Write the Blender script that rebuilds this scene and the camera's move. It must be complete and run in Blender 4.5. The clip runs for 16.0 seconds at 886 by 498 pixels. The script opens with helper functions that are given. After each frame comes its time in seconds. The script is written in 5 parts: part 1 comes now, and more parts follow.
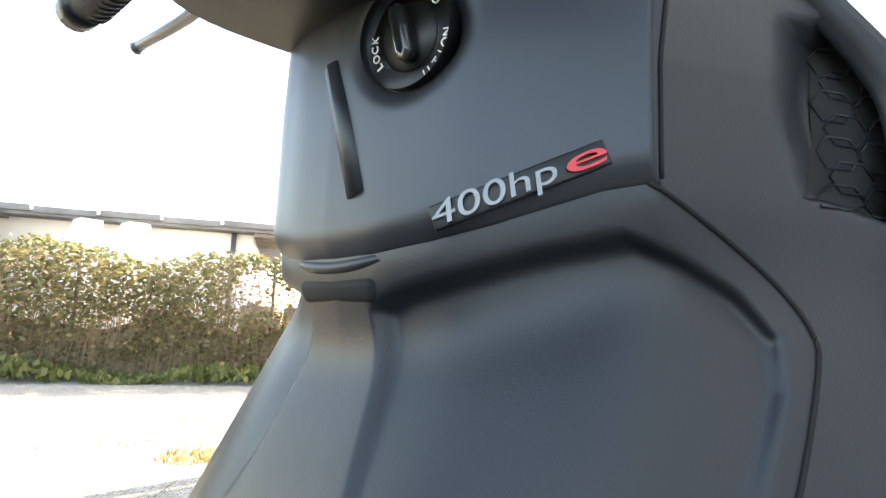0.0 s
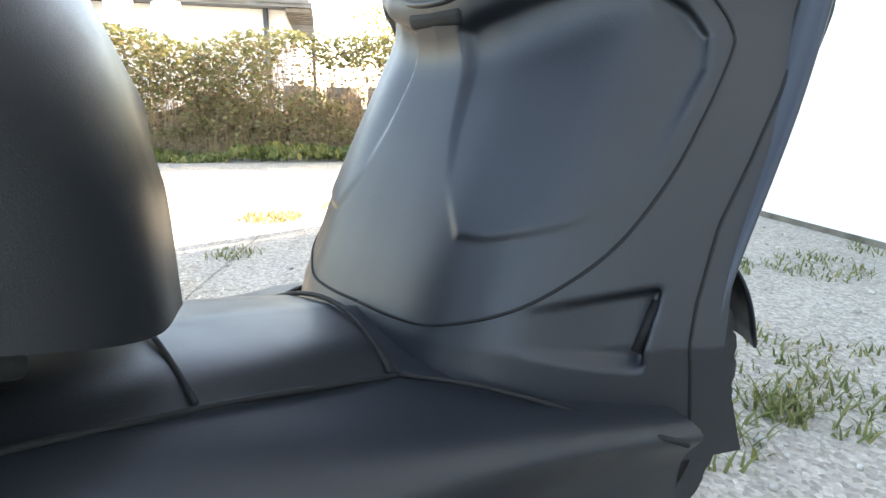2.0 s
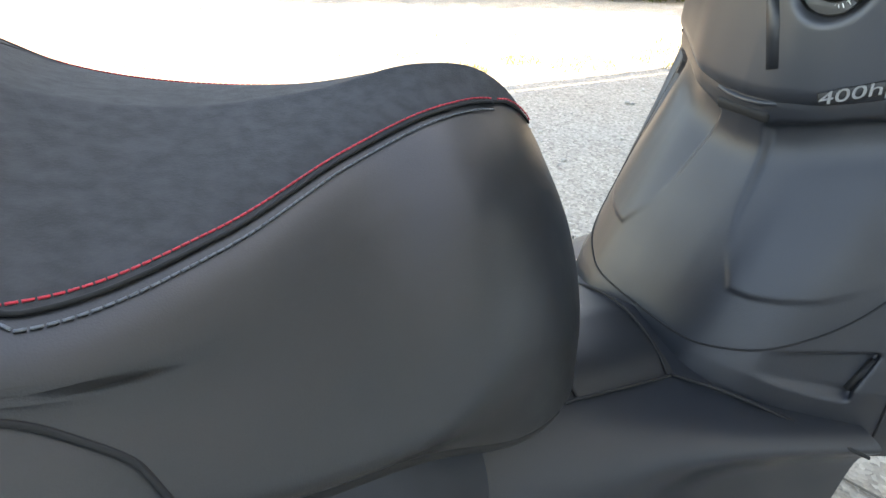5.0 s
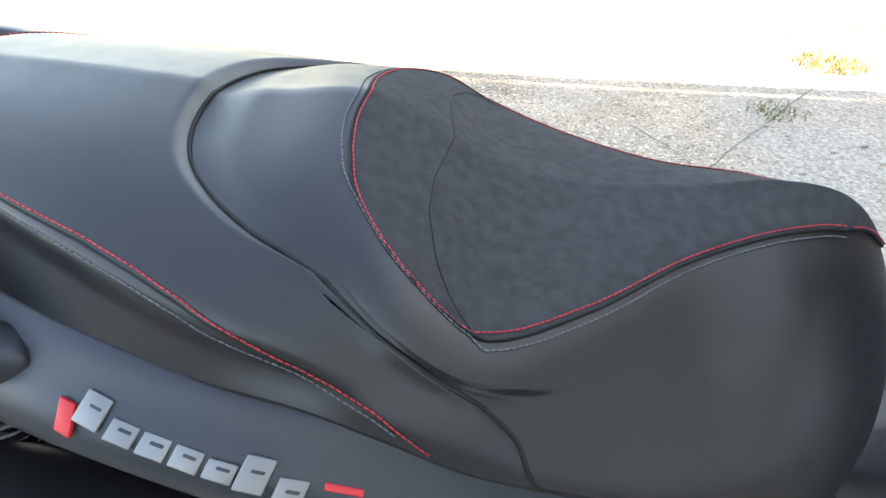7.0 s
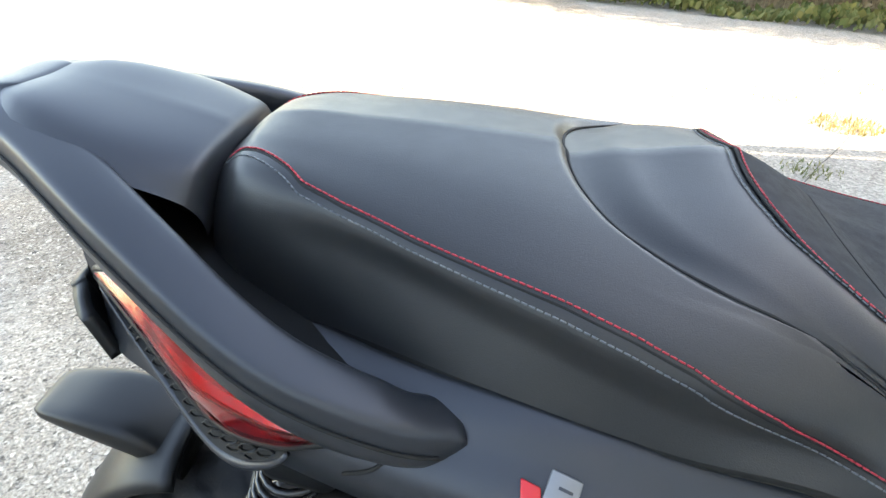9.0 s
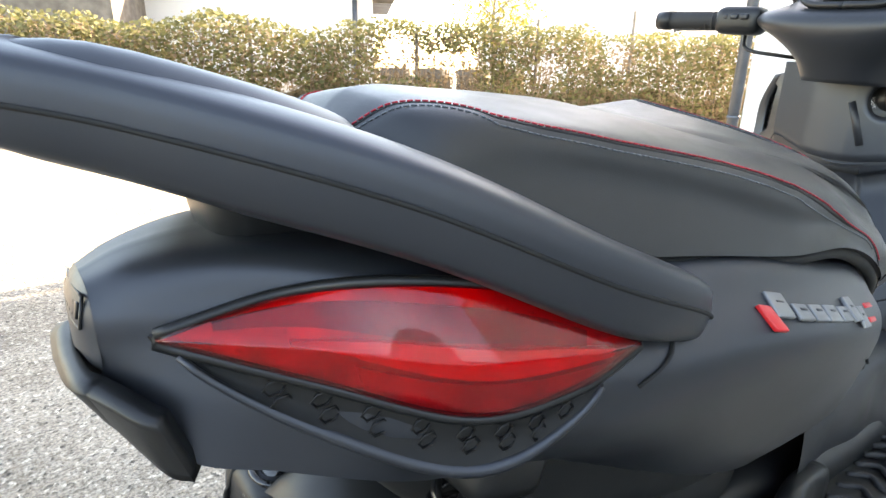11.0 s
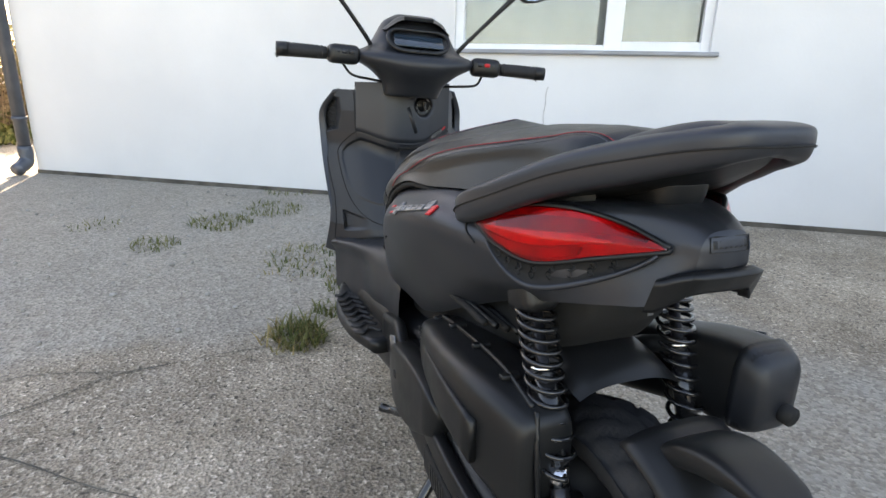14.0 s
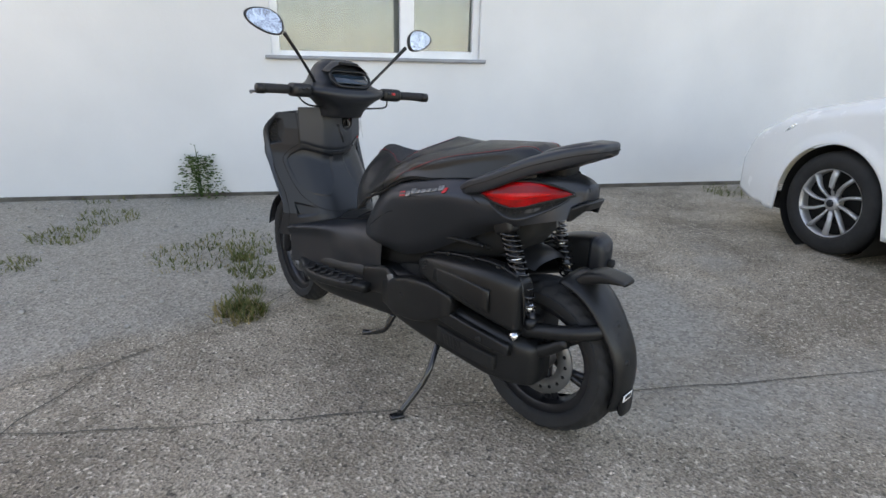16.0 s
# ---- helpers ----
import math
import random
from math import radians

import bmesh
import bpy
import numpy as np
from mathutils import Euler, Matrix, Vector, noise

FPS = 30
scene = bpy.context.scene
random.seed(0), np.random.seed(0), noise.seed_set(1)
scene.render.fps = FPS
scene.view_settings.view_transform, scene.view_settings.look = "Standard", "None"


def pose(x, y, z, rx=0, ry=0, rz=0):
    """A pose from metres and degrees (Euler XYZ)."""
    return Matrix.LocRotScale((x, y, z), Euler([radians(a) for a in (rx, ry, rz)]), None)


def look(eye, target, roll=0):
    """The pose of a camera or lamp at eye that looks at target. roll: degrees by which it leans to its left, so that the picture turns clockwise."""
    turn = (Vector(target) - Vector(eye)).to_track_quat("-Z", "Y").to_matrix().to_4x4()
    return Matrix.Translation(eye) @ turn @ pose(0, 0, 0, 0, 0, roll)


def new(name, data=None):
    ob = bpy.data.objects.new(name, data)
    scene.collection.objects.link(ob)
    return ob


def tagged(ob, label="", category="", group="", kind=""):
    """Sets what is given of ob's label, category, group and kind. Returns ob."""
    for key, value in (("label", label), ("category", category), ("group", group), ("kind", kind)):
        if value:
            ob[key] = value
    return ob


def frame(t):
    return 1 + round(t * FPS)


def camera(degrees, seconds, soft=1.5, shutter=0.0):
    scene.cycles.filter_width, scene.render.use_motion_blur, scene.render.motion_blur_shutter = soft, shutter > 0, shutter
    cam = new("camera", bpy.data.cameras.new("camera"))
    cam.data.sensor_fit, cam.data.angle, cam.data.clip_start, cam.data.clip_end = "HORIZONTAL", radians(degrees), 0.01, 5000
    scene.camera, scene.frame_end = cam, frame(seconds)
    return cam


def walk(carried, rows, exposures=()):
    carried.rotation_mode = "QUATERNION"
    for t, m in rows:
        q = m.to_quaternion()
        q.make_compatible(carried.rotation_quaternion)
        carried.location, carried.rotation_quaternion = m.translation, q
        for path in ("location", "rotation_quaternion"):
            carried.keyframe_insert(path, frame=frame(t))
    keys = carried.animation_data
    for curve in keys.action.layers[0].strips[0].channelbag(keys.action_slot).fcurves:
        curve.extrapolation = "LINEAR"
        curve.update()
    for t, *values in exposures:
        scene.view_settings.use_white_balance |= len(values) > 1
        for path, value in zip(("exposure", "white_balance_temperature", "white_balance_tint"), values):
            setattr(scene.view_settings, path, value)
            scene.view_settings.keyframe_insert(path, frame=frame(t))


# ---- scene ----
cam = camera(76.8, 16.0)

PATH = [
    (0, (1.031, -0.242, 0.738), (2.502, 1.085, 1.01), 2.3),
    (0.5, (1.016, -0.267, 0.713), (2.447, 1.123, 0.855), 1.2),
    (1, (0.971, -0.295, 0.691), (2.393, 1.111, 0.633), 1.3),
    (1.5, (0.922, -0.332, 0.684), (2.319, 1.066, 0.375), 0.9),
    (2, (0.878, -0.359, 0.687), (2.235, 1.022, 0.187), 1.0),
    (2.5, (0.839, -0.355, 0.716), (2.144, 1.023, 0.086), 1.1),
    (3, (0.808, -0.349, 0.755), (2.051, 1.063, 0.076), 1.1),
    (5.5, (0.658, -0.356, 0.971), (1.274, 1.165, -0.173), 1.8),
    (6, (0.653, -0.368, 1.007), (1.009, 1.197, -0.186), 1.6),
    (6.5, (0.638, -0.378, 1.03), (0.749, 1.201, -0.193), 1.4),
    (7, (0.612, -0.39, 1.054), (0.498, 1.184, -0.175), 0.5),
    (7.5, (0.554, -0.390, 1.065), (0.304, 1.171, -0.161), 0.3),
    (8, (0.470, -0.393, 1.068), (0.196, 1.157, -0.166), 0.6),
    (10.5, (0.095, -0.376, 0.947), (0.989, 1.297, 0.315), 0.8),
    (11, (-0.02, -0.321, 0.917), (1.211, 1.131, 0.304), 1.2),
    (11.5, (-0.164, -0.245, 0.913), (1.294, 0.984, 0.311), 0.9),
    (12, (-0.268, -0.168, 0.931), (1.421, 0.727, 0.342), 1.1),
    (12.5, (-0.297, -0.041, 0.905), (1.546, 0.465, 0.316), 1.0),
    (13, (-0.3, 0.126, 0.903), (1.609, 0.187, 0.31), 1.0),
    (13.5, (-0.371, 0.345, 0.916), (1.507, -0.011, 0.328), 1.3),
    (14, (-0.42, 0.532, 0.96), (1.354, -0.184, 0.377), 1.5),
    (14.5, (-0.444, 0.714, 0.978), (1.142, -0.352, 0.389), 1.3),
    (15, (-0.523, 0.916, 1.02), (0.859, -0.397, 0.414), 1.2),
    (15.5, (-0.666, 1.15, 1.099), (0.657, -0.217, 0.481), 1.0),
    (16, (-0.724, 1.414, 1.108), (0.574, 0.023, 0.489), 1.2),
]
EXPOSURE = [(0, 3.2, 8600, 12), (1.5, 3.25, 8500, 12), (3, 3.55, 8600, 12), (5.5, 3.35, 8900, 14), (8, 3.3, 8600, 12), (11, 3.25, 8800, 14), (11.5, 3.2, 8750, 14), (12, 2.8, 8700, 14), (12.5, 2.5, 8800, 14), (13, 2.45, 8900, 15), (14, 2.35, 8800, 18), (15, 2.1, 8700, 19), (16, 2.0, 8700, 19)]
walk(cam, [(t, look(eye, target, roll)) for t, eye, target, roll in PATH], EXPOSURE)

# ---- world, sun, exposure ----
world = bpy.data.worlds.new("world"); scene.world = world; world.use_nodes = True
wn = world.node_tree.nodes; sky = wn.new("ShaderNodeTexSky"); sky.sky_type = "NISHITA"; sky.sun_disc = False
SUN_EL, SUN_AZ = radians(27), radians(-2)   # azimuth: towards the sun, counter-clockwise from +x
sky.sun_elevation, sky.sun_rotation = SUN_EL, radians(90) - SUN_AZ
bg = wn["Background"]; bg.inputs[1].default_value = 0.15
world.node_tree.links.new(sky.outputs[0], bg.inputs[0])
sun = new("sun", bpy.data.lights.new("sun", "SUN")); sun.data.energy = 5.0; sun.data.angle = radians(0.5); sun.data.color = (1, .93, .82)
SUN_DIR = Vector((math.cos(SUN_AZ) * math.cos(SUN_EL), math.sin(SUN_AZ) * math.cos(SUN_EL), math.sin(SUN_EL)))
sun.matrix_world = look((0, 0, 8), Vector((0, 0, 8)) - SUN_DIR)


# ---- materials ----
def mat(name, col, rough=.5, metal=0.0, var=.15, scale=8.0, bump=0.0, bscale=200.0, spec=.5, col2=None, coat=0.0, dist=.002, rvar=.08):
    m = bpy.data.materials.new(name); m.use_nodes = True
    t = m.node_tree; n = t.nodes; b = n["Principled BSDF"]
    b.inputs["Metallic"].default_value = metal
    b.inputs["Specular IOR Level"].default_value = spec; b.inputs["Coat Weight"].default_value = coat
    tc = n.new("ShaderNodeTexCoord"); no = n.new("ShaderNodeTexNoise"); no.inputs["Scale"].default_value = scale; no.inputs["Detail"].default_value = 7
    t.links.new(tc.outputs["Object"], no.inputs["Vector"])
    ra = n.new("ShaderNodeValToRGB"); c2 = col2 or [min(1, c * (1 + var)) for c in col]
    ra.color_ramp.elements[0].position, ra.color_ramp.elements[1].position = .35, .65
    ra.color_ramp.elements[0].color = (*[c * (1 - var) for c in col], 1); ra.color_ramp.elements[1].color = (*c2, 1)
    t.links.new(no.outputs["Fac"], ra.inputs["Fac"]); t.links.new(ra.outputs["Color"], b.inputs["Base Color"])
    mr = n.new("ShaderNodeMapRange"); mr.inputs["To Min"].default_value, mr.inputs["To Max"].default_value = max(.02, rough - rvar), min(1, rough + rvar)
    n2 = n.new("ShaderNodeTexNoise"); n2.inputs["Scale"].default_value = scale * 5; n2.inputs["Detail"].default_value = 5
    t.links.new(tc.outputs["Object"], n2.inputs["Vector"]); t.links.new(n2.outputs["Fac"], mr.inputs["Value"]); t.links.new(mr.outputs["Result"], b.inputs["Roughness"])
    if bump:
        nb = n.new("ShaderNodeTexNoise"); nb.inputs["Scale"].default_value = bscale; nb.inputs["Detail"].default_value = 4
        t.links.new(tc.outputs["Object"], nb.inputs["Vector"])
        bu = n.new("ShaderNodeBump"); bu.inputs["Strength"].default_value = bump; bu.inputs["Distance"].default_value = dist
        t.links.new(nb.outputs["Fac"], bu.inputs["Height"]); t.links.new(bu.outputs["Normal"], b.inputs["Normal"])
    return m


M_PAINT = mat("matt_grey_paint", (.038, .042, .050), .40, .55, .05, 3, .03, 1500, rvar=.03)
M_PANEL = mat("grained_grey_plastic", (.0120, .0140, .0178), .42, 0, .06, 4, .25, 700, dist=.0006, spec=.45)
M_BLACK = mat("black_plastic", (.0080, .0085, .0092), .40, 0, .2, 6, .15, 700, dist=.0006, spec=.38)
# near-black for seams and joints, and for shade painted into hollows
M_GAP_SHADE = mat("dark_gap_and_shade", (.003, .003, .003), .8, 0, .1, 5)
M_VINYL = mat("black_vinyl", (.0105, .0115, .013), .38, 0, .12, 8, .3, 1100, dist=.0005)
M_SUEDE = mat("charcoal_suede", (.034, .035, .036), .95, 0, .10, 90, .5, 700, col2=(.044, .045, .047), dist=.001, spec=.2)
M_SIDE = mat("black_seat_fabric", (.0085, .009, .0098), .85, 0, .15, 60, .4, 900, dist=.0006, spec=.2)
M_RED = mat("red_thread", (.42, .02, .035), .6, 0, .1, 50)
M_REDP = mat("red_badge", (.55, .015, .02), .35, 0, .05, 30)
M_GREYT = mat("grey_thread", (.10, .11, .12), .7, 0, .1, 50)
M_CHROME = mat("chrome", (.72, .72, .73), .15, 1, .05, 20)
M_SILVER = mat("brushed_silver", (.20, .203, .207), .42, .6, .08, 30)
M_RIM = mat("silver_alloy", (.50, .505, .51), .38, .6, .06, 30)
M_RUBBER = mat("tyre_rubber", (.014, .014, .015), .75, 0, .25, 12, .3, 250)
M_SPRING = mat("black_enamel_spring", (.012, .012, .013), .2, 0, .1, 20, coat=.4)
M_METALD = mat("dark_rim_metal", (.05, .05, .055), .35, .8, .1, 12)
M_ALU = mat("cast_aluminium", (.35, .35, .36), .4, .9, .15, 15)
M_WHITEP = mat("white_car_paint", (.78, .79, .79), .25, 0, .02, 2, coat=.7)
M_LETTER = mat("white_lettering", (.75, .76, .77), .4, 0, .03, 30)
M_WALL = mat("white_render", (.66, .665, .67), .92, 0, .05, .9, .35, 45, col2=(.71, .71, .71))
M_FRAME = mat("white_window_frame", (.74, .75, .76), .45, 0, .04, 5)
M_SILL = mat("grey_sheet_sill", (.27, .28, .30), .5, .3, .12, 6)
M_PIPE = mat("grey_zinc_pipe", (.10, .115, .14), .45, .5, .15, 6)
M_CURTAIN = mat("grey_green_curtain", (.26, .28, .27), .8, 0, .12, 3)
M_WOOD = mat("weathered_wood", (.16, .14, .12), .85, 0, .3, 6, .4, 60)
M_STEM = mat("hedge_stems", (.19, .15, .10), .9, 0, .55, 22, .6, 60, col2=(.30, .24, .15))
M_ROOF = mat("grey_roof_sheet", (.16, .16, .17), .7, 0, .2, 3)
M_STAIN = mat("wall_dirt", (.46, .45, .44), .95, 0, .2, 30)
M_CRACK = mat("dark_crack", (.10, .09, .075), .95, 0, .4, 6)


def glass(name, col, rough=.02, trans=.9):
    m = bpy.data.materials.new(name); m.use_nodes = True
    b = m.node_tree.nodes["Principled BSDF"]; b.inputs["Base Color"].default_value = (*col, 1)
    b.inputs["Roughness"].default_value = rough; b.inputs["Transmission Weight"].default_value = trans; b.inputs["IOR"].default_value = 1.45
    return m


M_LENS = glass("red_lens", (.93, .05, .07), .02, .97)
M_GLASS = glass("window_glass", (.8, .84, .83), .03, .85)
M_SCREEN = mat("dark_display", (.02, .035, .05), .08, 0, .3, 12, coat=.5)
M_MIRROR = mat("mirror", (.9, .9, .9), .02, 1, 0, 5, rvar=0)
M_REFL = mat("red_reflector", (.42, .012, .022), .3, .35, .35, 40)
M_REFLD = mat("dark_red_reflector", (.20, .006, .012), .25, .3, .3, 40)
M_GUIDE = mat("bright_red_guide", (.85, .03, .045), .35, .1, .12, 60)


def leaf_mat(name, a, b):
    m = bpy.data.materials.new(name); m.use_nodes = True; t = m.node_tree; n = t.nodes; p = n["Principled BSDF"]
    g = n.new("ShaderNodeNewGeometry"); r = n.new("ShaderNodeValToRGB")
    r.color_ramp.elements[0].color, r.color_ramp.elements[1].color = (*a, 1), (*b, 1)
    t.links.new(g.outputs["Random Per Island"], r.inputs["Fac"]); t.links.new(r.outputs["Color"], p.inputs["Base Color"])
    p.inputs["Roughness"].default_value = .7
    tr = n.new("ShaderNodeBsdfTranslucent"); t.links.new(r.outputs["Color"], tr.inputs["Color"])
    mx = n.new("ShaderNodeMixShader"); mx.inputs[0].default_value = .35
    t.links.new(p.outputs[0], mx.inputs[1]); t.links.new(tr.outputs[0], mx.inputs[2]); t.links.new(mx.outputs[0], n["Material Output"].inputs["Surface"])
    return m


M_LEAF = leaf_mat("hedge_leaves", (.10, .108, .045), (.19, .175, .075))
M_TWIG = leaf_mat("dry_twigs", (.16, .11, .07), (.30, .22, .14))
M_GRASS = leaf_mat("grass_blades", (.07, .10, .025), (.19, .18, .06))
M_DRYG = leaf_mat("dry_grass", (.20, .19, .07), (.36, .26, .12))
M_WEED = leaf_mat("weed_leaves", (.05, .10, .03), (.11, .17, .05))


def ground_mat():
    m = bpy.data.materials.new("worn_concrete_and_gravel"); m.use_nodes = True; t = m.node_tree; n = t.nodes; b = n["Principled BSDF"]
    tc = n.new("ShaderNodeTexCoord")

    def noise_tex(s, d=6, r=.55):
        x = n.new("ShaderNodeTexNoise"); x.inputs["Scale"].default_value, x.inputs["Detail"].default_value, x.inputs["Roughness"].default_value = s, d, r
        t.links.new(tc.outputs["Object"], x.inputs["Vector"]); return x.outputs["Fac"]

    def ramp(f, p0, c0, p1, c1):
        r = n.new("ShaderNodeValToRGB"); e = r.color_ramp.elements; e[0].position, e[1].position = p0, p1; e[0].color, e[1].color = (*c0, 1), (*c1, 1)
        t.links.new(f, r.inputs["Fac"]); return r.outputs["Color"]

    def mix(f, a, c, kind="MIX"):
        x = n.new("ShaderNodeMix"); x.data_type = "RGBA"; x.blend_type = kind
        if isinstance(f, float): x.inputs[0].default_value = f
        else: t.links.new(f, x.inputs[0])
        t.links.new(a, x.inputs[6]); t.links.new(c, x.inputs[7]); return x.outputs[2]
    base = ramp(noise_tex(1.1), .3, (.165, .140, .110), .70, (.38, .330, .268))
    vo = n.new("ShaderNodeTexVoronoi"); vo.inputs["Scale"].default_value = 85; vo.inputs["Randomness"].default_value = 1
    t.links.new(tc.outputs["Object"], vo.inputs["Vector"])
    stone = ramp(vo.outputs["Color"], .25, (.065, .056, .046), .88, (.60, .535, .45))
    speck = ramp(noise_tex(48, 5), .45, (0, 0, 0), .66, (1, 1, 1))
    c = mix(speck, base, stone)
    fine = ramp(noise_tex(120, 4, .7), .34, (.42, .41, .40), .66, (1.62, 1.60, 1.57))
    c = mix(1.0, c, fine, "MULTIPLY")
    stain = ramp(noise_tex(2.6, 8, .68), .34, (.80, .77, .72), .58, (1.22, 1.20, 1.17)); c = mix(1.0, c, stain, "MULTIPLY")
    # pale gravel and dirt by large patches
    pale = ramp(noise_tex(.45, 5), .53, (0, 0, 0), .64, (1, 1, 1))
    grav = ramp(vo.outputs["Color"], .1, (.20, .182, .155), .9, (.40, .37, .32))
    sx = n.new("ShaderNodeSeparateXYZ"); t.links.new(tc.outputs["Object"], sx.inputs[0])
    ad = n.new("ShaderNodeMath"); ad.operation = "MULTIPLY_ADD"; ad.inputs[1].default_value = 1.1; t.links.new(noise_tex(1.7, 6), ad.inputs[0]); t.links.new(sx.outputs["X"], ad.inputs[2])
    zr = n.new("ShaderNodeMapRange"); zr.inputs["From Min"].default_value, zr.inputs["From Max"].default_value = 2.05, 2.3
    t.links.new(ad.outputs[0], zr.inputs["Value"]); yr = n.new("ShaderNodeMapRange"); yr.inputs["From Min"].default_value, yr.inputs["From Max"].default_value = -1.3, -.5
    t.links.new(sx.outputs["Y"], yr.inputs["Value"]); mu = n.new("ShaderNodeMath"); mu.operation = "MULTIPLY"; t.links.new(zr.outputs["Result"], mu.inputs[0]); t.links.new(yr.outputs["Result"], mu.inputs[1])
    m2 = n.new("ShaderNodeMath"); m2.operation = "MULTIPLY"; m2.inputs[1].default_value = .75; t.links.new(mu.outputs[0], m2.inputs[0])
    c = mix(pale, c, grav); c = mix(m2.outputs[0], c, grav)
    t.links.new(c, b.inputs["Base Color"]); b.inputs["Roughness"].default_value = .93
    bu = n.new("ShaderNodeBump"); bu.inputs["Strength"].default_value = .9; bu.inputs["Distance"].default_value = .006
    t.links.new(vo.outputs["Distance"], bu.inputs["Height"]); bu2 = n.new("ShaderNodeBump"); bu2.inputs["Strength"].default_value = .7; bu2.inputs["Distance"].default_value = .01
    t.links.new(noise_tex(18, 6), bu2.inputs["Height"]); t.links.new(bu.outputs["Normal"], bu2.inputs["Normal"]); t.links.new(bu2.outputs["Normal"], b.inputs["Normal"])
    return m


M_GROUND = ground_mat()


# ---- building helpers ----
def part(name, bm, material, parent=None, label="", smooth=True):
    """One mesh object out of a bmesh, under a thing or a part."""
    me = bpy.data.meshes.new(name)
    if smooth:
        for f in bm.faces: f.smooth = True
    bm.normal_update(); bm.to_mesh(me); bm.free(); me.materials.append(material)
    o = new(name, me)
    if parent: o.parent = parent
    if label: o["label"] = label
    return o


def thing(name, label, category, m=None, group="", kind=""):
    e = new(name); e.empty_display_size = .1
    if m is not None: e.matrix_world = m
    return tagged(e, label, category, group, kind)


def sstep(a, b, x):
    t = np.clip((x - a) / (b - a), 0, 1); return t * t * (3 - 2 * t)


def cr(P, n):
    """Catmull-Rom through the points, n samples (ends included)."""
    P = np.asarray(P, float); k = len(P) - 1; out = []
    Q = np.vstack([2 * P[0] - P[1], P, 2 * P[-1] - P[-2]])
    for i in range(n):
        s = i / (n - 1) * k; j = min(int(s), k - 1); u = s - j
        a, b, c, d = Q[j], Q[j + 1], Q[j + 2], Q[j + 3]
        out.append(.5 * (2 * b + (c - a) * u + (2 * a - 5 * b + 4 * c - d) * u * u + (3 * b - a - 3 * c + d) * u ** 3))
    return np.array(out)


def grid(G, closed_v=False, caps=False, bm=None):
    """Faces over an array [u][v] of points."""
    bm = bm or bmesh.new(); U, V = len(G), len(G[0])
    vs = [[bm.verts.new(p) for p in r] for r in G]
    for i in range(U - 1):
        for j in range(V - (0 if closed_v else 1)):
            k = (j + 1) % V
            try: bm.faces.new((vs[i][j], vs[i + 1][j], vs[i + 1][k], vs[i][k]))
            except ValueError: pass
    if caps and closed_v:
        bm.faces.new(vs[0]); bm.faces.new(vs[-1][::-1])
    return bm


def tidy(bm):
    bmesh.ops.remove_doubles(bm, verts=bm.verts, dist=1e-5); bmesh.ops.recalc_face_normals(bm, faces=bm.faces); return bm


def loft(S, nu=24, nv=24, mirror=True, closed=False, caps=False):
    """Sections S: each [x, (y, z), ...] as a half outline, smoothed both ways and mirrored over y."""
    R = []
    for x, *pts in S:
        R.append(cr([(x, y, z) for y, z in pts], nv))
    R = np.array(R); G = np.array([cr(R[:, j], nu) for j in range(nv)]).transpose(1, 0, 2)
    if mirror:
        L = G[:, ::-1].copy(); L[:, :, 1] *= -1
        G = np.concatenate([L[:, :-1] if abs(G[0, 0, 1]) < 1e-6 else L, G], axis=1)
    return tidy(grid(G, closed, caps))


def tube(P, r, n=10, samples=0, bm=None, caps=True, flat=1.0):
    P = cr(P, samples) if samples else np.asarray(P, float)
    k = len(P); rs = np.interp(np.linspace(0, 1, k), np.linspace(0, 1, len(r)), r) if hasattr(r, "__len__") else [r] * k
    rows = []; up = Vector((0, 0, 1))
    for i in range(k):
        d = Vector(P[min(i + 1, k - 1)] - P[max(i - 1, 0)]).normalized()
        a = d.cross(up if abs(d.z) < .95 else Vector((0, 1, 0))).normalized(); b = d.cross(a)
        rows.append([Vector(P[i]) + a * math.cos(2 * math.pi * j / n) * rs[i] + b * math.sin(2 * math.pi * j / n) * rs[i] * flat for j in range(n)])
    return grid(rows, True, caps, bm)


def lathe(profile, axis_m, n=48, bm=None):
    """Profile (radius, along) turned about the local y axis, moved by axis_m."""
    rows = [[axis_m @ Vector((r * math.cos(2 * math.pi * j / n), a, r * math.sin(2 * math.pi * j / n))) for j in range(n)] for r, a in profile]
    return grid(rows, True, False, bm)


def rbox(size, m=None, bevel=.01, seg=2, bm=None):
    b2 = bmesh.new(); bmesh.ops.create_cube(b2, size=1); bmesh.ops.scale(b2, vec=size, verts=b2.verts)
    if bevel: bmesh.ops.bevel(b2, geom=b2.edges, offset=bevel, segments=seg, affect="EDGES", profile=.5)
    if m is not None: bmesh.ops.transform(b2, matrix=m, verts=b2.verts)
    if bm is None: return b2
    me = bpy.data.meshes.new("tmp"); b2.to_mesh(me); b2.free(); bm.from_mesh(me); bpy.data.meshes.remove(me); return bm


def boxloft(S, corner=.3, nu=14, n=28):
    """Closed loft along x of rounded boxes: each (x, y0, y1, z0, z1)."""
    rows = []
    C = cr(S, nu)
    for x, y0, y1, z0, z1 in C:
        r = []
        for j in range(n):
            a = 2 * math.pi * j / n; c, s = math.cos(a), math.sin(a)
            r.append(((x), (y0 + y1) / 2 + (y1 - y0) / 2 * math.copysign(abs(c) ** corner, c), (z0 + z1) / 2 + (z1 - z0) / 2 * math.copysign(abs(s) ** corner, s)))
        rows.append(r)
    return tidy(grid(rows, True, True))


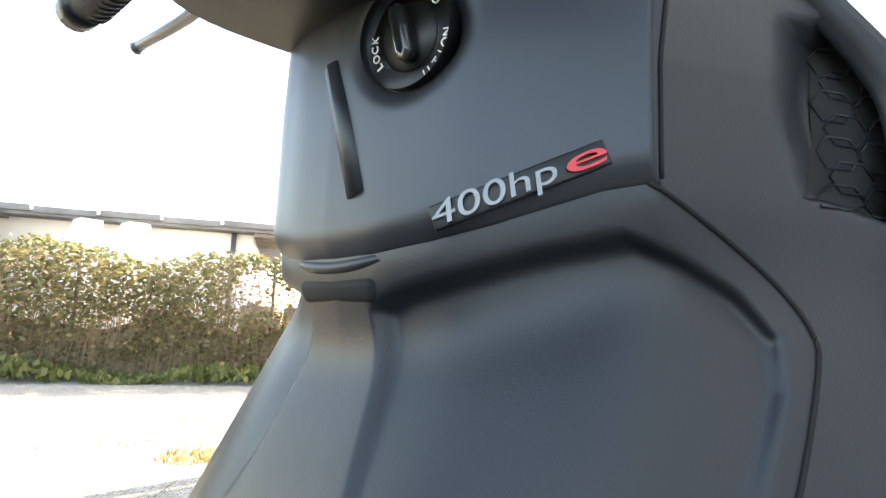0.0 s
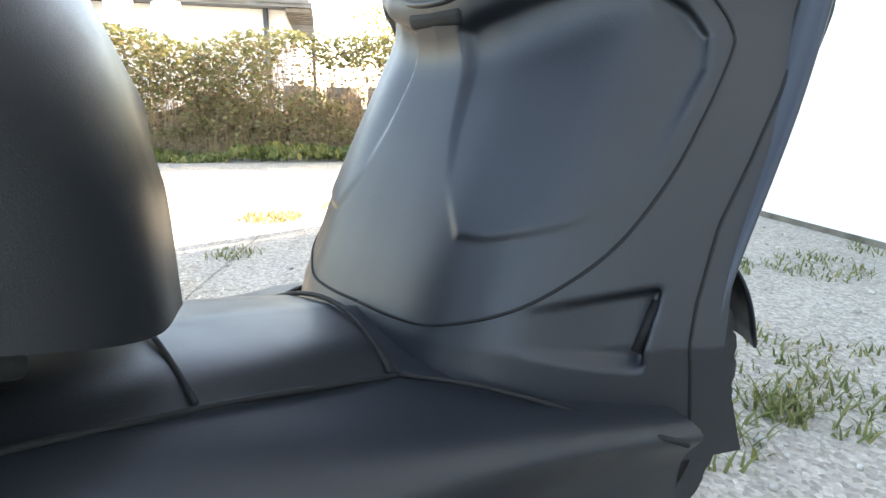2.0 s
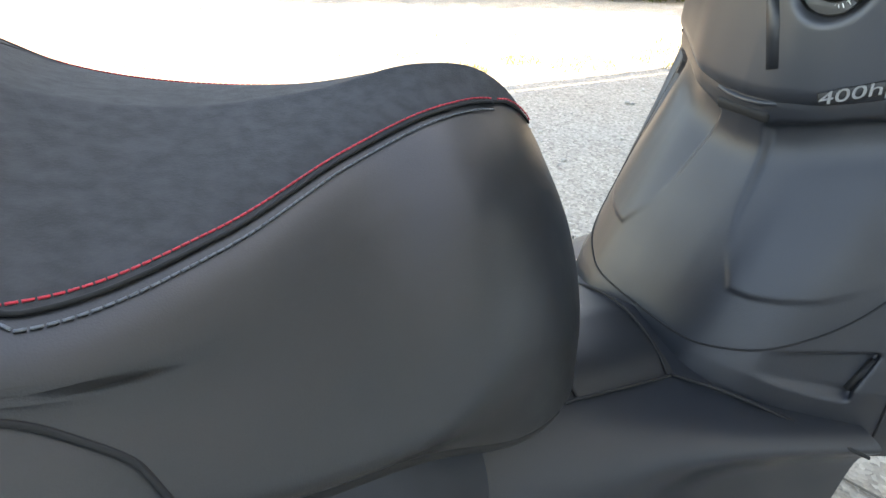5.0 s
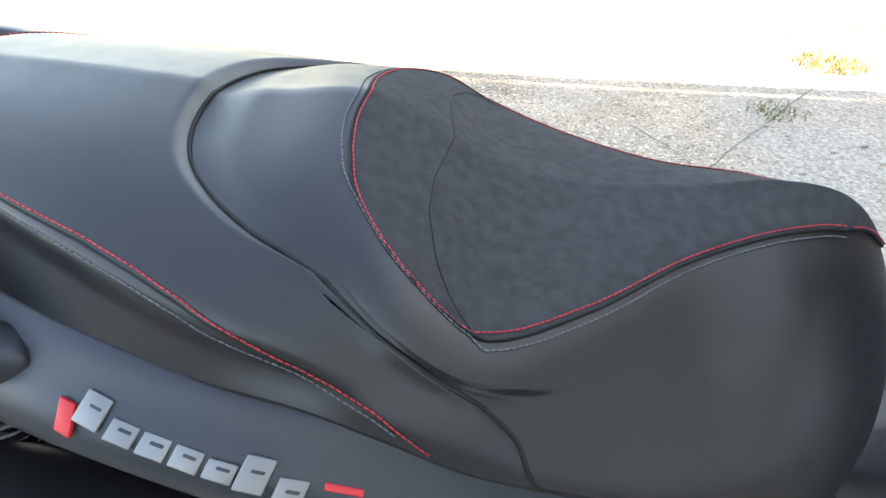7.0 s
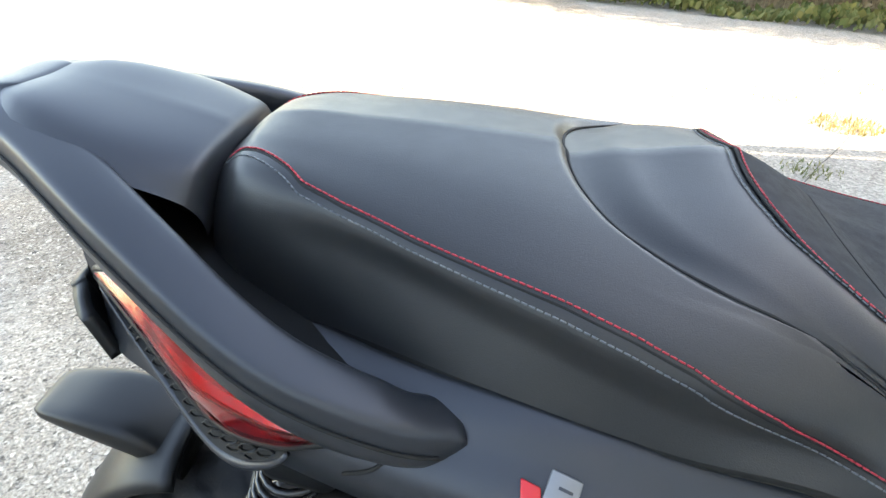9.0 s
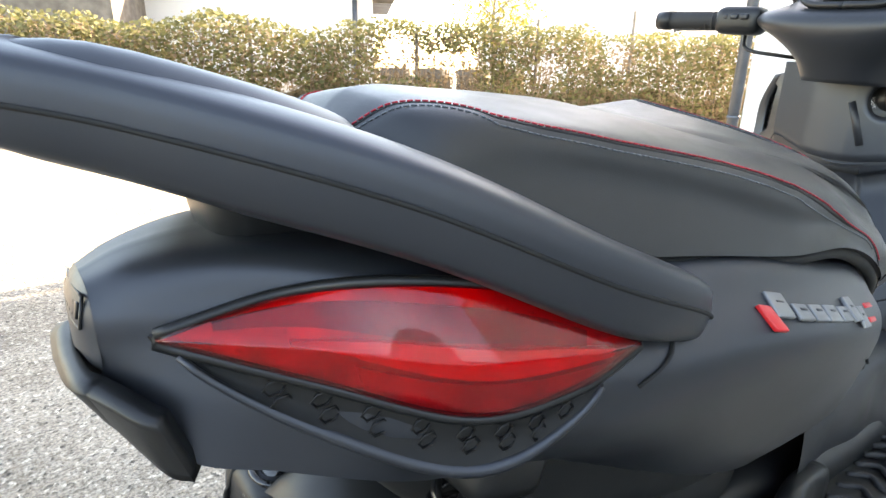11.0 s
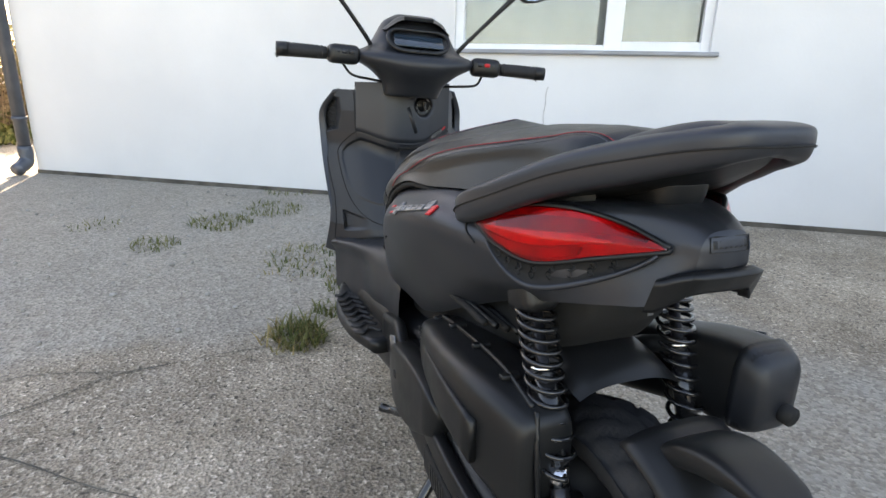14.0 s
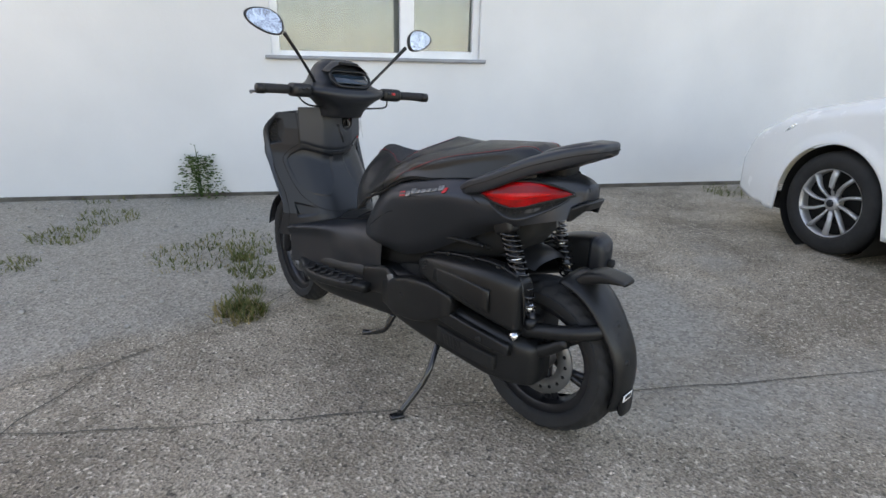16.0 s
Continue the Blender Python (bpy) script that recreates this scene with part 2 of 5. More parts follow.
def text_mesh(body, size, extrude=.0008):
    cu = bpy.data.curves.new("t", "FONT"); cu.body, cu.size, cu.extrude = body, size, extrude; cu.align_x = "CENTER"; cu.align_y = "CENTER"
    o = new("t", cu); bpy.context.view_layer.update()
    me = bpy.data.meshes.new_from_object(o.evaluated_get(bpy.context.evaluated_depsgraph_get())); bpy.data.objects.remove(o); bpy.data.curves.remove(cu)
    bm = bmesh.new(); bm.from_mesh(me); bpy.data.meshes.remove(me); return bm


# ================= the place =================
WC, WU, WNN = Vector((5.95, 2.15, 0)), Vector((-.572, -.820, 0)), Vector((-.82, .572, 0))   # wall corner, along it, out of it
WALL = Matrix(((WU.x, WNN.x, 0, WC.x), (WU.y, WNN.y, 0, WC.y), (0, 0, 1, 0), (0, 0, 0, 1)))


def wall_box(u0, u1, d0, d1, z0, z1, bevel=0.0, bm=None):
    return rbox((u1 - u0, d1 - d0, z1 - z0), WALL @ Matrix.Translation(((u0 + u1) / 2, (d0 + d1) / 2, (z0 + z1) / 2)), bevel, 2, bm)


# ground: one sheet, finer near the scooter
xs = sorted(set([-400, -120, -40, -15] + list(np.round(np.arange(-6, 12.01, .25), 3)) + [16, 25, 50, 140, 400]))
G = [[(x, y, .012 * noise.noise((x * .7, y * .7, 0)) * (1 if math.hypot(x - .8, y) > 2.2 else 0) if -6 < x < 12 and -6 < y < 12 else 0) for y in xs] for x in xs]
tagged(part("ground", tidy(grid(G)), M_GROUND), "worn grey concrete yard with exposed pebbles and gravel", "ground", kind="structure")
wall = tagged(part("wall_white", wall_box(0, 4.03, -.35, 0, 0, 6.2), M_WALL, smooth=False), "white rendered building wall", "wall", kind="structure")
part("wall_right", wall_box(5.80, 14, -.35, 0, 0, 6.2), M_WALL, wall, smooth=False)
part("wall_below", wall_box(4.03, 5.80, -.35, 0, 0, 1.175), M_WALL, wall, smooth=False)
part("wall_above", wall_box(4.03, 5.80, -.35, 0, 2.5, 6.2), M_WALL, wall, smooth=False)
part("wall_side", wall_box(0, .35, -9, -.352, 0, 6.2), M_WALL, wall, smooth=False)
part("roof", wall_box(-.2, 14, -9, .15, 6.2, 6.4), M_ROOF, wall, smooth=False)
win = tagged(part("window_1", wall_box(3.98, 5.85, .0, .035, 1.145, 1.175, .006), M_SILL), "white-framed window with drawn curtains", "window", kind="structure")
for u0, u1, z0, z1 in ((4.03, 4.09, 1.175, 2.5), (5.74, 5.80, 1.175, 2.5), (5.10, 5.22, 1.175, 2.5), (4.09, 5.10, 1.175, 1.215), (5.22, 5.74, 1.175, 1.24), (4.09, 5.10, 2.44, 2.5), (5.22, 5.74, 2.44, 2.5)):
    part("window_frame", wall_box(u0, u1, -.14, -.05, z0, z1, .004), M_FRAME, win, smooth=False)
for u0, u1 in ((4.092, 5.048), (5.222, 5.718)):
    pn = part("pane", wall_box(u0, u1, -.10, -.094, 1.202, 2.438), M_GLASS, win, smooth=False); pn.visible_shadow = False
part("curtain", grid([[WALL @ Vector((u, -.22 + .015 * math.sin(u * 24), z)) for z in (1.14, 2.5)] for u in np.linspace(3.96, 5.77, 120)]), M_CURTAIN, win, "grey-green curtain")
# added near-black sheet behind the curtain, painted as the unlit room
part("dark_room_sheet", wall_box(4.03, 5.80, -.36, -.34, 1.1, 2.55), M_GAP_SHADE, win, smooth=False)
part("plinth", wall_box(.0, 14, .001, .012, -.02, .035), M_CRACK, wall, smooth=False)
for u, z0, z1, w in ((4.73, .56, .92, .016), (4.745, .50, .66, .010)):
    part("stain", grid([[WALL @ Vector((u + .02 * noise.noise((z * 9, u, 2)) + side * w * (.35 + abs(noise.noise((z * 14, u, 7)))), .003, z)) for side in (-.5, .5)] for z in np.linspace(z0, z1, 24)]), M_STAIN, wall, "pale grey run of dirt on the wall", smooth=False)
pipe = thing("downpipe", "dark grey zinc downpipe at the building corner", "downpipe")
part("pipe", tube([WALL @ Vector((-.04, .06, 6.1)), WALL @ Vector((-.04, .06, .25))], .055, 16), M_PIPE, pipe)
part("shoe", tube([WALL @ Vector((-.04, .06, .26)), WALL @ Vector((-.04, .07, .12)), WALL @ Vector((-.02, .20, .05))], [.062, .062, .058], 14, 10), M_PIPE, pipe)
for z in (.5, 1.75, 3.2): part("bracket", tube([WALL @ Vector((-.04, .06, z)), WALL @ Vector((-.04, .06, z + .03))], .062, 16), M_PIPE, pipe)


def scatter_blades(name, spots, m, label, category="grass"):
    """Tufts of bent blades: spots (x, y, radius, count, height)."""
    verts, faces = [], []
    for cx, cy, r, n, h in spots:
        for _ in range(n):
            a, d = random.uniform(0, 6.28), r * math.sqrt(random.random()); x, y = cx + d * math.cos(a) * 1.2, cy + d * math.sin(a)
            hh = h * random.uniform(.25, .8); t = random.uniform(0, 6.28); lean = hh * random.uniform(.3, 1.6); w = random.uniform(.0015, .004) * (1 + hh * 6)
            dx, dy = math.cos(t), math.sin(t); k = len(verts)
            verts += [(x - dy * w, y + dx * w, 0), (x + dy * w, y - dx * w, 0), (x + dx * lean * .4 + dy * w * .7, y + dy * lean * .4 - dx * w * .7, hh * .6), (x + dx * lean * .4 - dy * w * .7, y + dy * lean * .4 + dx * w * .7, hh * .6), (x + dx * lean, y + dy * lean, hh)]
            faces += [(k, k + 1, k + 2, k + 3), (k + 3, k + 2, k + 4)]
    me = bpy.data.meshes.new(name); me.from_pydata(verts, [], faces); me.materials.append(m)
    return tagged(new(name, me), label, category, kind="stuff")


scatter_blades("grass_tuft", [(1.58, .30, .10, 260, .09), (3.05, .92, .14, 150, .05), (3.46, .56, .2, 260, .06), (3.8, .2, .22, 220, .05), (2.5, .1, .25, 260, .045), (2.66, -.22, .22, 200, .045), (2.05, 0.0, .12, 160, .06), (1.8, .16, .08, 90, .06), (2.4, -.15, .15, 160, .05), (2.28, -.07, .07, 120, .07), (.9, -4.4, .25, 150, .08), (4.45, 0.0, .2, 120, .06), (1.94, 2.1, .12, 120, .04), (3.6, 1.3, .15, 60, .05)], M_GRASS, "green and yellowed grass tufts in the concrete joints")
scatter_blades("dry_grass", [(2.46, 2.75, .16, 420, .06), (3.0, 2.85, .14, 160, .04), (3.35, 2.6, .22, 200, .04), (4.1, 2.45, .3, 300, .05), (3.2, 3.7, .4, 200, .03), (4.6, 2.7, .3, 200, .05), (2.2, 3.4, .25, 90, .03), (1.58, .33, .12, 120, .07), (2.5, .1, .3, 120, .04)], M_DRYG, "dry yellow-brown grass patches on the dirt")
plant = thing("weed_plant", "tall green weed growing at the foot of the wall", "weed", pose(4.02, -.62, 0))
verts, faces = [], []
for _ in range(900):
    a, d, z = random.uniform(0, 6.28), .22 * random.random() ** .6, random.uniform(.02, .36); d *= (1.1 - z * 1.5)
    x, y = d * math.cos(a), d * math.sin(a); t = random.uniform(0, 6.28); l = random.uniform(.02, .05); w = l * .3; k = len(verts)
    verts += [(x, y, z), (x + l * .5 * math.cos(t) - w * math.sin(t), y + l * .5 * math.sin(t) + w * math.cos(t), z + l * .3), (x + l * math.cos(t), y + l * math.sin(t), z + l * .1), (x + l * .5 * math.cos(t) + w * math.sin(t), y + l * .5 * math.sin(t) - w * math.cos(t), z + l * .3)]
    faces.append((k, k + 1, k + 2, k + 3))
me = bpy.data.meshes.new("leaves"); me.from_pydata(verts, [], faces); me.materials.append(M_WEED); o = new("leaves", me); o.parent = plant
for k in range(5):
    h = .46 if k < 1 else .34; dx, dy = random.uniform(-.12, .12), random.uniform(-.12, .12)
    part("stem", tube([(dx * .2, dy * .2, 0), (dx * .6, dy * .6, h * .6), (dx, dy, h)], [.005, .004, .002], 5, 8), M_WEED, plant)
    bm = bmesh.new()
    for j in range(9):
        f = random.uniform(.35, 1); t = random.uniform(0, 6.28); p = Vector((dx * f, dy * f, h * f)); q = p + Vector((.05 * math.cos(t), .05 * math.sin(t), .03))
        vs = [bm.verts.new(v) for v in (p, (p + q) / 2 + Vector((.01, 0, 0)), q, (p + q) / 2 - Vector((.01, 0, 0)))]; bm.faces.new(vs)
    tagged(part("leaf_cluster", bm, M_WEED, plant), kind="stuff")

# cracks and joints in the concrete
def crack(P, w=.012, n=60):
    L = cr([(x, y, .004) for x, y in P], n); rows = []
    for i, p in enumerate(L):
        d = Vector(L[min(i + 1, n - 1)] - L[max(i - 1, 0)]).normalized(); s = Vector((-d.y, d.x, 0)); j = .02 * noise.noise((p[0] * 5, p[1] * 5, 3)); ww = w * (.4 + .9 * abs(noise.noise((p[0] * 9, p[1] * 9, 1))))
        rows.append([Vector(p) + s * (j - ww / 2), Vector(p) + s * (j + ww / 2)])
    return grid(rows)


for P in ([(2.5, 2.7), (1.75, 1.86), (1.25, 1.27), (.74, .65), (-.14, -.52), (-.69, -1.25), (-1.6, -2.5)], [(.2, 2.2), (.78, 1.67), (1.05, 1.51), (1.46, .96), (1.52, .56), (1.56, .3), (1.75, -.3)], [(1.25, 1.9), (1.56, 1.25), (1.5, .9)], [(1.3, -2.2), (.5, -2.9), (-.4, -3.6)]):
    tagged(part("ground_crack", crack(P, .008), M_CRACK), "dark irregular crack in the concrete", "crack", kind="structure")
# loose stones
bm = bmesh.new()
for _ in range(260):
    x, y = random.uniform(1.7, 4.6), random.uniform(-1.6, 2.0)
    if (Vector((x, y, 0)) - WC).dot(WNN) < .1: continue
    s = random.uniform(.006, .018); bmesh.ops.create_icosphere(bm, subdivisions=1, radius=s, matrix=Matrix.Translation((x, y, s * .4)) @ Matrix.Diagonal((1, random.uniform(.6, 1), .6, 1)))
tagged(part("loose_stones", bm, mat("pale_stone", (.34, .32, .29), .9, 0, .3, 9)), "pale loose pebbles scattered on the gravel", "stones", kind="stuff")

# hedge, grass verge
HP, HU, HN = Vector((4.9, 5.75, 0)), Vector((.845, -.535, 0)), Vector((.535, .845, 0))


def strip(n, u0, u1, d0, d1, z0, z1, size, up=0.0, dens=None):
    verts, faces = [], []
    for _ in range(n):
        u = random.uniform(u0, u1); top = z1 + .22 * noise.noise((u * .9, 0, 5)) + .1 * noise.noise((u * 4, 0, 2)); z = z0 + (top - z0) * random.random() ** .8
        if dens and noise.noise((u * 1.3, z * 1.6, dens)) < -.30 and z > .35: continue
        p = HP + HU * u + HN * random.uniform(d0, d1) + Vector((0, 0, z)); t = random.uniform(0, 6.28); l = size * random.uniform(.6, 1.5); w = l * .34
        a = Vector((math.cos(t), math.sin(t), random.uniform(-.6, .8) + up)).normalized() * l; b = a.cross(Vector((random.uniform(-1, 1), random.uniform(-1, 1), random.uniform(-1, 1)))).normalized() * w; k = len(verts)
        verts += [p, p + a * .5 + b, p + a, p + a * .5 - b]; faces.append((k, k + 1, k + 2, k + 3))
    return verts, faces


def hedge_part(name, parent, m, *args, **kw):
    v, f = strip(*args, **kw); me = bpy.data.meshes.new(name); me.from_pydata([tuple(p) for p in v], [], f); me.materials.append(m); o = new(name, me); o.parent = parent
    return o


hedge = thing("hedge", "tall half-bare hedge with yellow-green leaves and dry twigs", "hedge", kind="stuff")
G = [[tuple(HP + HU * u + HN * (.36 + .12 * noise.noise((u * 2, k, 0))) + Vector((0, 0, k / 8 * (.62 + .3 * noise.noise((u * 1.1, 3, 1)))))) for k in range(9)] for u in np.arange(-9, 6.51, .12)]
part("woody_core", grid(G), M_STEM, hedge, "dense woody core of stems")
hedge_part("leaves", hedge, M_LEAF, 46000, -9, 6.5, 0, .7, .2, 1.48, .058, dens=7.0)
hedge_part("dry_leaves", hedge, M_TWIG, 16000, -9, 6.5, 0, .6, .1, 1.35, .05)
verts, faces = [], []
for _ in range(2000):
    u = random.uniform(-9, 6.5); p = HP + HU * u + HN * random.uniform(.1, .6); h = random.uniform(.6, 1.45); q = p + Vector((random.uniform(-.2, .2), random.uniform(-.2, .2), h)); w = HU * random.uniform(.003, .008); k = len(verts)
    verts += [tuple(p - w), tuple(p + w), tuple(q + w * .3), tuple(q - w * .3)]; faces.append((k, k + 1, k + 2, k + 3))
me = bpy.data.meshes.new("twigs"); me.from_pydata(verts, [], faces); me.materials.append(M_TWIG); o = new("twigs", me); o.parent = hedge
verts, faces = strip(9000, -10, 7.5, -.55, .15, 0, .07, .09, 1.6)
me = bpy.data.meshes.new("grass_verge"); me.from_pydata([tuple((p[0], p[1], max(0, p[2]))) for p in verts], [], faces); me.materials.append(M_GRASS)
tagged(new("grass_verge", me), "strip of green grass along the hedge", "grass", kind="stuff")
for u, h in ((-.2, 1.45), (1.5, 1.6), (2.9, 1.75), (4.3, 1.7), (-2.4, 1.5)):
    p = HP + HU * u + HN * .35
    tagged(part("fence_post", tube([p, p + Vector((0, 0, h))], .022, 8), M_WOOD), "weathered fence post standing in the hedge", "post", "fence posts")
# a young tree with thin yellow leaves in the hedge
tree = thing("tree", "young tree with thin yellow-green leaves behind the hedge", "tree", Matrix.Translation(HP + HU * 1.0 + HN * .9))
part("trunk", tube([(0, 0, 0), (.03, .02, .8), (.0, .05, 1.6), (.05, 0, 2.2)], [.035, .03, .02, .008], 8, 14), M_WOOD, tree)
bm = bmesh.new()
for k in range(14):
    t = k * 2.4; z = .9 + .08 * k; tube([(0.02, .03, z), (.3 * math.cos(t), .3 * math.sin(t), z + .25), (.55 * math.cos(t), .55 * math.sin(t), z + .4)], [.012, .008, .003], 5, 6, bm)
part("limbs", bm, M_WOOD, tree)
verts, faces = [], []
for _ in range(2600):
    t, d, z = random.uniform(0, 6.28), .75 * random.random() ** .5, random.gauss(1.65, .33)
    p = Vector((d * math.cos(t), d * math.sin(t), z)); a = Vector((random.uniform(-1, 1), random.uniform(-1, 1), random.uniform(-1, .6))).normalized() * .06; b = a.cross(Vector((.3, .2, 1))).normalized() * .02; k = len(verts)
    if noise.noise(p * 3) < -.1: continue
    verts += [tuple(p), tuple(p + a * .5 + b), tuple(p + a), tuple(p + a * .5 - b)]; faces.append((k, k + 1, k + 2, k + 3))
me = bpy.data.meshes.new("crown"); me.from_pydata(verts, [], faces); me.materials.append(leaf_mat("yellow_leaves", (.14, .15, .03), (.34, .27, .06))); o = new("crown", me); o.parent = tree

# low white house behind the hedge
HM = Matrix(((HU.x, HN.x, 0, 6.6), (HU.y, HN.y, 0, 9.8), (0, 0, 1, 0), (0, 0, 0, 1)))


def hbox(x0, x1, y0, y1, z0, z1, bevel=0.0): return rbox((x1 - x0, y1 - y0, z1 - z0), HM @ Matrix.Translation(((x0 + x1) / 2, (y0 + y1) / 2, (z0 + z1) / 2)), bevel)


house = thing("house", "low white house with a flat grey sheet roof", "house")
part("wall", hbox(-9.5, 0, 0, 5, 0, 2.35), M_WALL, house, smooth=False)
rf = part("roof", hbox(-9.8, .5, -.35, 5.3, 2.36, 2.46), M_ROOF, house, smooth=False)
for k in range(10): part("sheet_edge", hbox(-9.8 + 1.03 * k, -8.82 + 1.03 * k, -.40, -.34, 2.40 + .02 * (k % 2), 2.52 + .02 * (k % 2), .01), M_ROOF, rf)
part("gutter_pipe", tube([HM @ Vector((-.35, -.08, 2.35)), HM @ Vector((-.35, -.08, 0))], .05, 10), M_PIPE, house)
wd = part("window", hbox(-8.2, -7.0, -.02, .03, 1.3, 2.0), M_GLASS, house, smooth=False); part("frame", hbox(-8.3, -6.9, -.01, .02, 1.25, 2.05), M_FRAME, wd, smooth=False)
for k in range(7): part("gable_slat", hbox(.02, .48, -.3 + .28 * k, -.18 + .28 * k, 2.28, 2.35), M_WOOD, rf, smooth=False)
shed = thing("shed", "dark brown shed with pale gate posts", "shed")
part("wall", rbox((2.6, 2, 2.3), pose(1.6, 12.3, 1.15, 0, 0, -32), 0), M_WOOD, shed, smooth=False)
part("roof", rbox((2.9, 2.3, .1), pose(1.6, 12.3, 2.36, 0, 0, -32), 0), M_ROOF, shed, smooth=False)
for u in (-3.2, -2.5): part("gate_post", rbox((.35, .35, 2.2), Matrix.Translation(HP + HU * u + HN * 3 + Vector((0, 0, 1.1))), .02), M_WALL, shed)
far = thing("far_building", "pale distant building with a flat roof and a balcony", "building")
part("wall", rbox((8, 4, 7), pose(17, 11.5, 3.5, 0, 0, -32), 0), M_WALL, far, smooth=False)
part("roof", rbox((8.4, 4.4, .3), pose(17, 11.5, 7.15, 0, 0, -32), 0), M_ROOF, far, smooth=False)
part("balcony", rbox((2.4, .9, .25), pose(13.0, 6.6, 1.85, 0, 0, -32), .02), M_FRAME, far)
for k in range(3): part("window", rbox((1.0, .08, 1.2), pose(13.2 + 1.7 * k, 11.6 - 1.06 * k, 2.6, 0, 0, -32), .01), M_GLASS, far)
for k in range(4):
    p = HP + HU * (-.4 + .62 * k) + HN * (1.6 + .2 * (k % 2))
    b = tagged(part("rain_barrel", lathe([(.0, 0), (.26, 0), (.29, .45), (.27, .9), (.25, .92), (.0, .90)], Matrix.Translation(p) @ pose(0, 0, 0, 90, 0, 0), 20), M_WOOD), "brown barrel standing behind the hedge", "barrel", "barrels behind the hedge")
    b.matrix_world = Matrix.Identity(4)

# --- white parked car, front wheel towards the yard ---
car = thing("car", "white parked hatchback beside the wall", "car", Matrix.Translation((-.15, -2.85, 0)) @ Matrix.Rotation(radians(-31), 4, "Z"))


def car_top(x): return float(np.interp(x, [-3.4, -3.1, -2.2, -1.3, -.75, -.55, 0, .45, .68, .80], [1.0, 1.35, 1.50, 1.48, 1.16, 1.05, .97, .87, .76, .58]))


def car_side(x, z):
    t = car_top(x); y = .06 - .10 * max(0, (z - .62)) ** 1.2 - .5 * max(0, x - .35) ** 2.2 - .06 * max(0, .35 - z)
    y -= .18 * max(0, (z - (t - .10)) / .10) ** 2 * (1 if x > -.6 else 0)
    if z > .98: y -= .45 * (z - .98)
    r = math.hypot(x, z - .33)
    if r < .45: y += .012 * (1 - sstep(.38, .45, r))
    return y


bm = bmesh.new(); rows = []
XS = np.concatenate([np.linspace(-3.4, -.6, 30), np.linspace(-.55, .80, 60)])
for x in XS:
    zb = .20
    if abs(x) < .372: zb = max(zb, .33 + math.sqrt(.372 ** 2 - x * x))
    if x > .5: zb = .22 + .3 * max(0, x - .6)
    t = car_top(x); rows.append([(x, car_side(x, z), z) for z in np.linspace(zb, t, 26)] + [(x, car_side(x, t) + (-1.6 - 2 * car_side(x, t)) * s, t + .05 * math.sin(math.pi * s)) for s in np.linspace(.03, 1, 14)] + [(x, -1.62 - .06, zb)])
body = part("body", tidy(grid(rows)), M_WHITEP, car, "white painted body"); sm = body.modifiers.new("s", "SOLIDIFY"); sm.thickness = .01
part("front_bumper", tidy(grid([[(.80 - .06 * ((s - .5) * 2) ** 4, car_side(.8, .5) - s * 1.5, z) for s in np.linspace(0, 1, 16)] for z in np.linspace(.28, .56, 8)])), M_WHITEP, body)
# underbody and wheel well: shade under the car painted as near-black
part("underbody", rbox((3.9, 1.5, .12), pose(-1.4, -.8, .24), .03), M_GAP_SHADE, car)
part("wheel_well", lathe([(.36, -.35), (.37, -.02), (.37, .035)], pose(0, 0, .33), 40), M_GAP_SHADE, body)
part("door_gap", tube([(-.52, car_side(-.52, z) + .002, z) if z < .9 else (-.60, car_side(-.6, z) + .002, z) for z in (.25, .45, .65, .8, .95)], .004, 6, 20), M_GAP_SHADE, body)
part("sill_gap", tube([(x, car_side(x, .33) + .002, .33) for x in (-.52, -1.2, -2)], .003, 6), M_GAP_SHADE, body)
part("headlight", tube([(.47, car_side(.47, .70) + .0, .695), (.36, car_side(.36, .79) - .004, .775), (.28, car_side(.28, .82) - .01, .815)], [.006, .022, .006], 8, 14), M_GLASS, body, "clear headlight corner")
part("side_window", tidy(grid([[(x, car_side(x, z) + .003, z) for z in np.linspace(.99, .99 + .38 * f, 6)] for x, f in ((-.82, .05), (-1.0, .35), (-1.3, .85), (-1.8, 1), (-2.4, .95))])), M_SCREEN, body, "dark side window")
part("window_trim", tube([(-.80, car_side(-.8, .985) + .006, .985), (-1.3, car_side(-1.3, .98) + .006, .98), (-2.4, car_side(-2.4, .98) + .006, .98)], .006, 8), M_CHROME, body)
part("door_mirror", rbox((.12, .2, .13), pose(-.82, .14, 1.02), .04, 3), M_WHITEP, car)
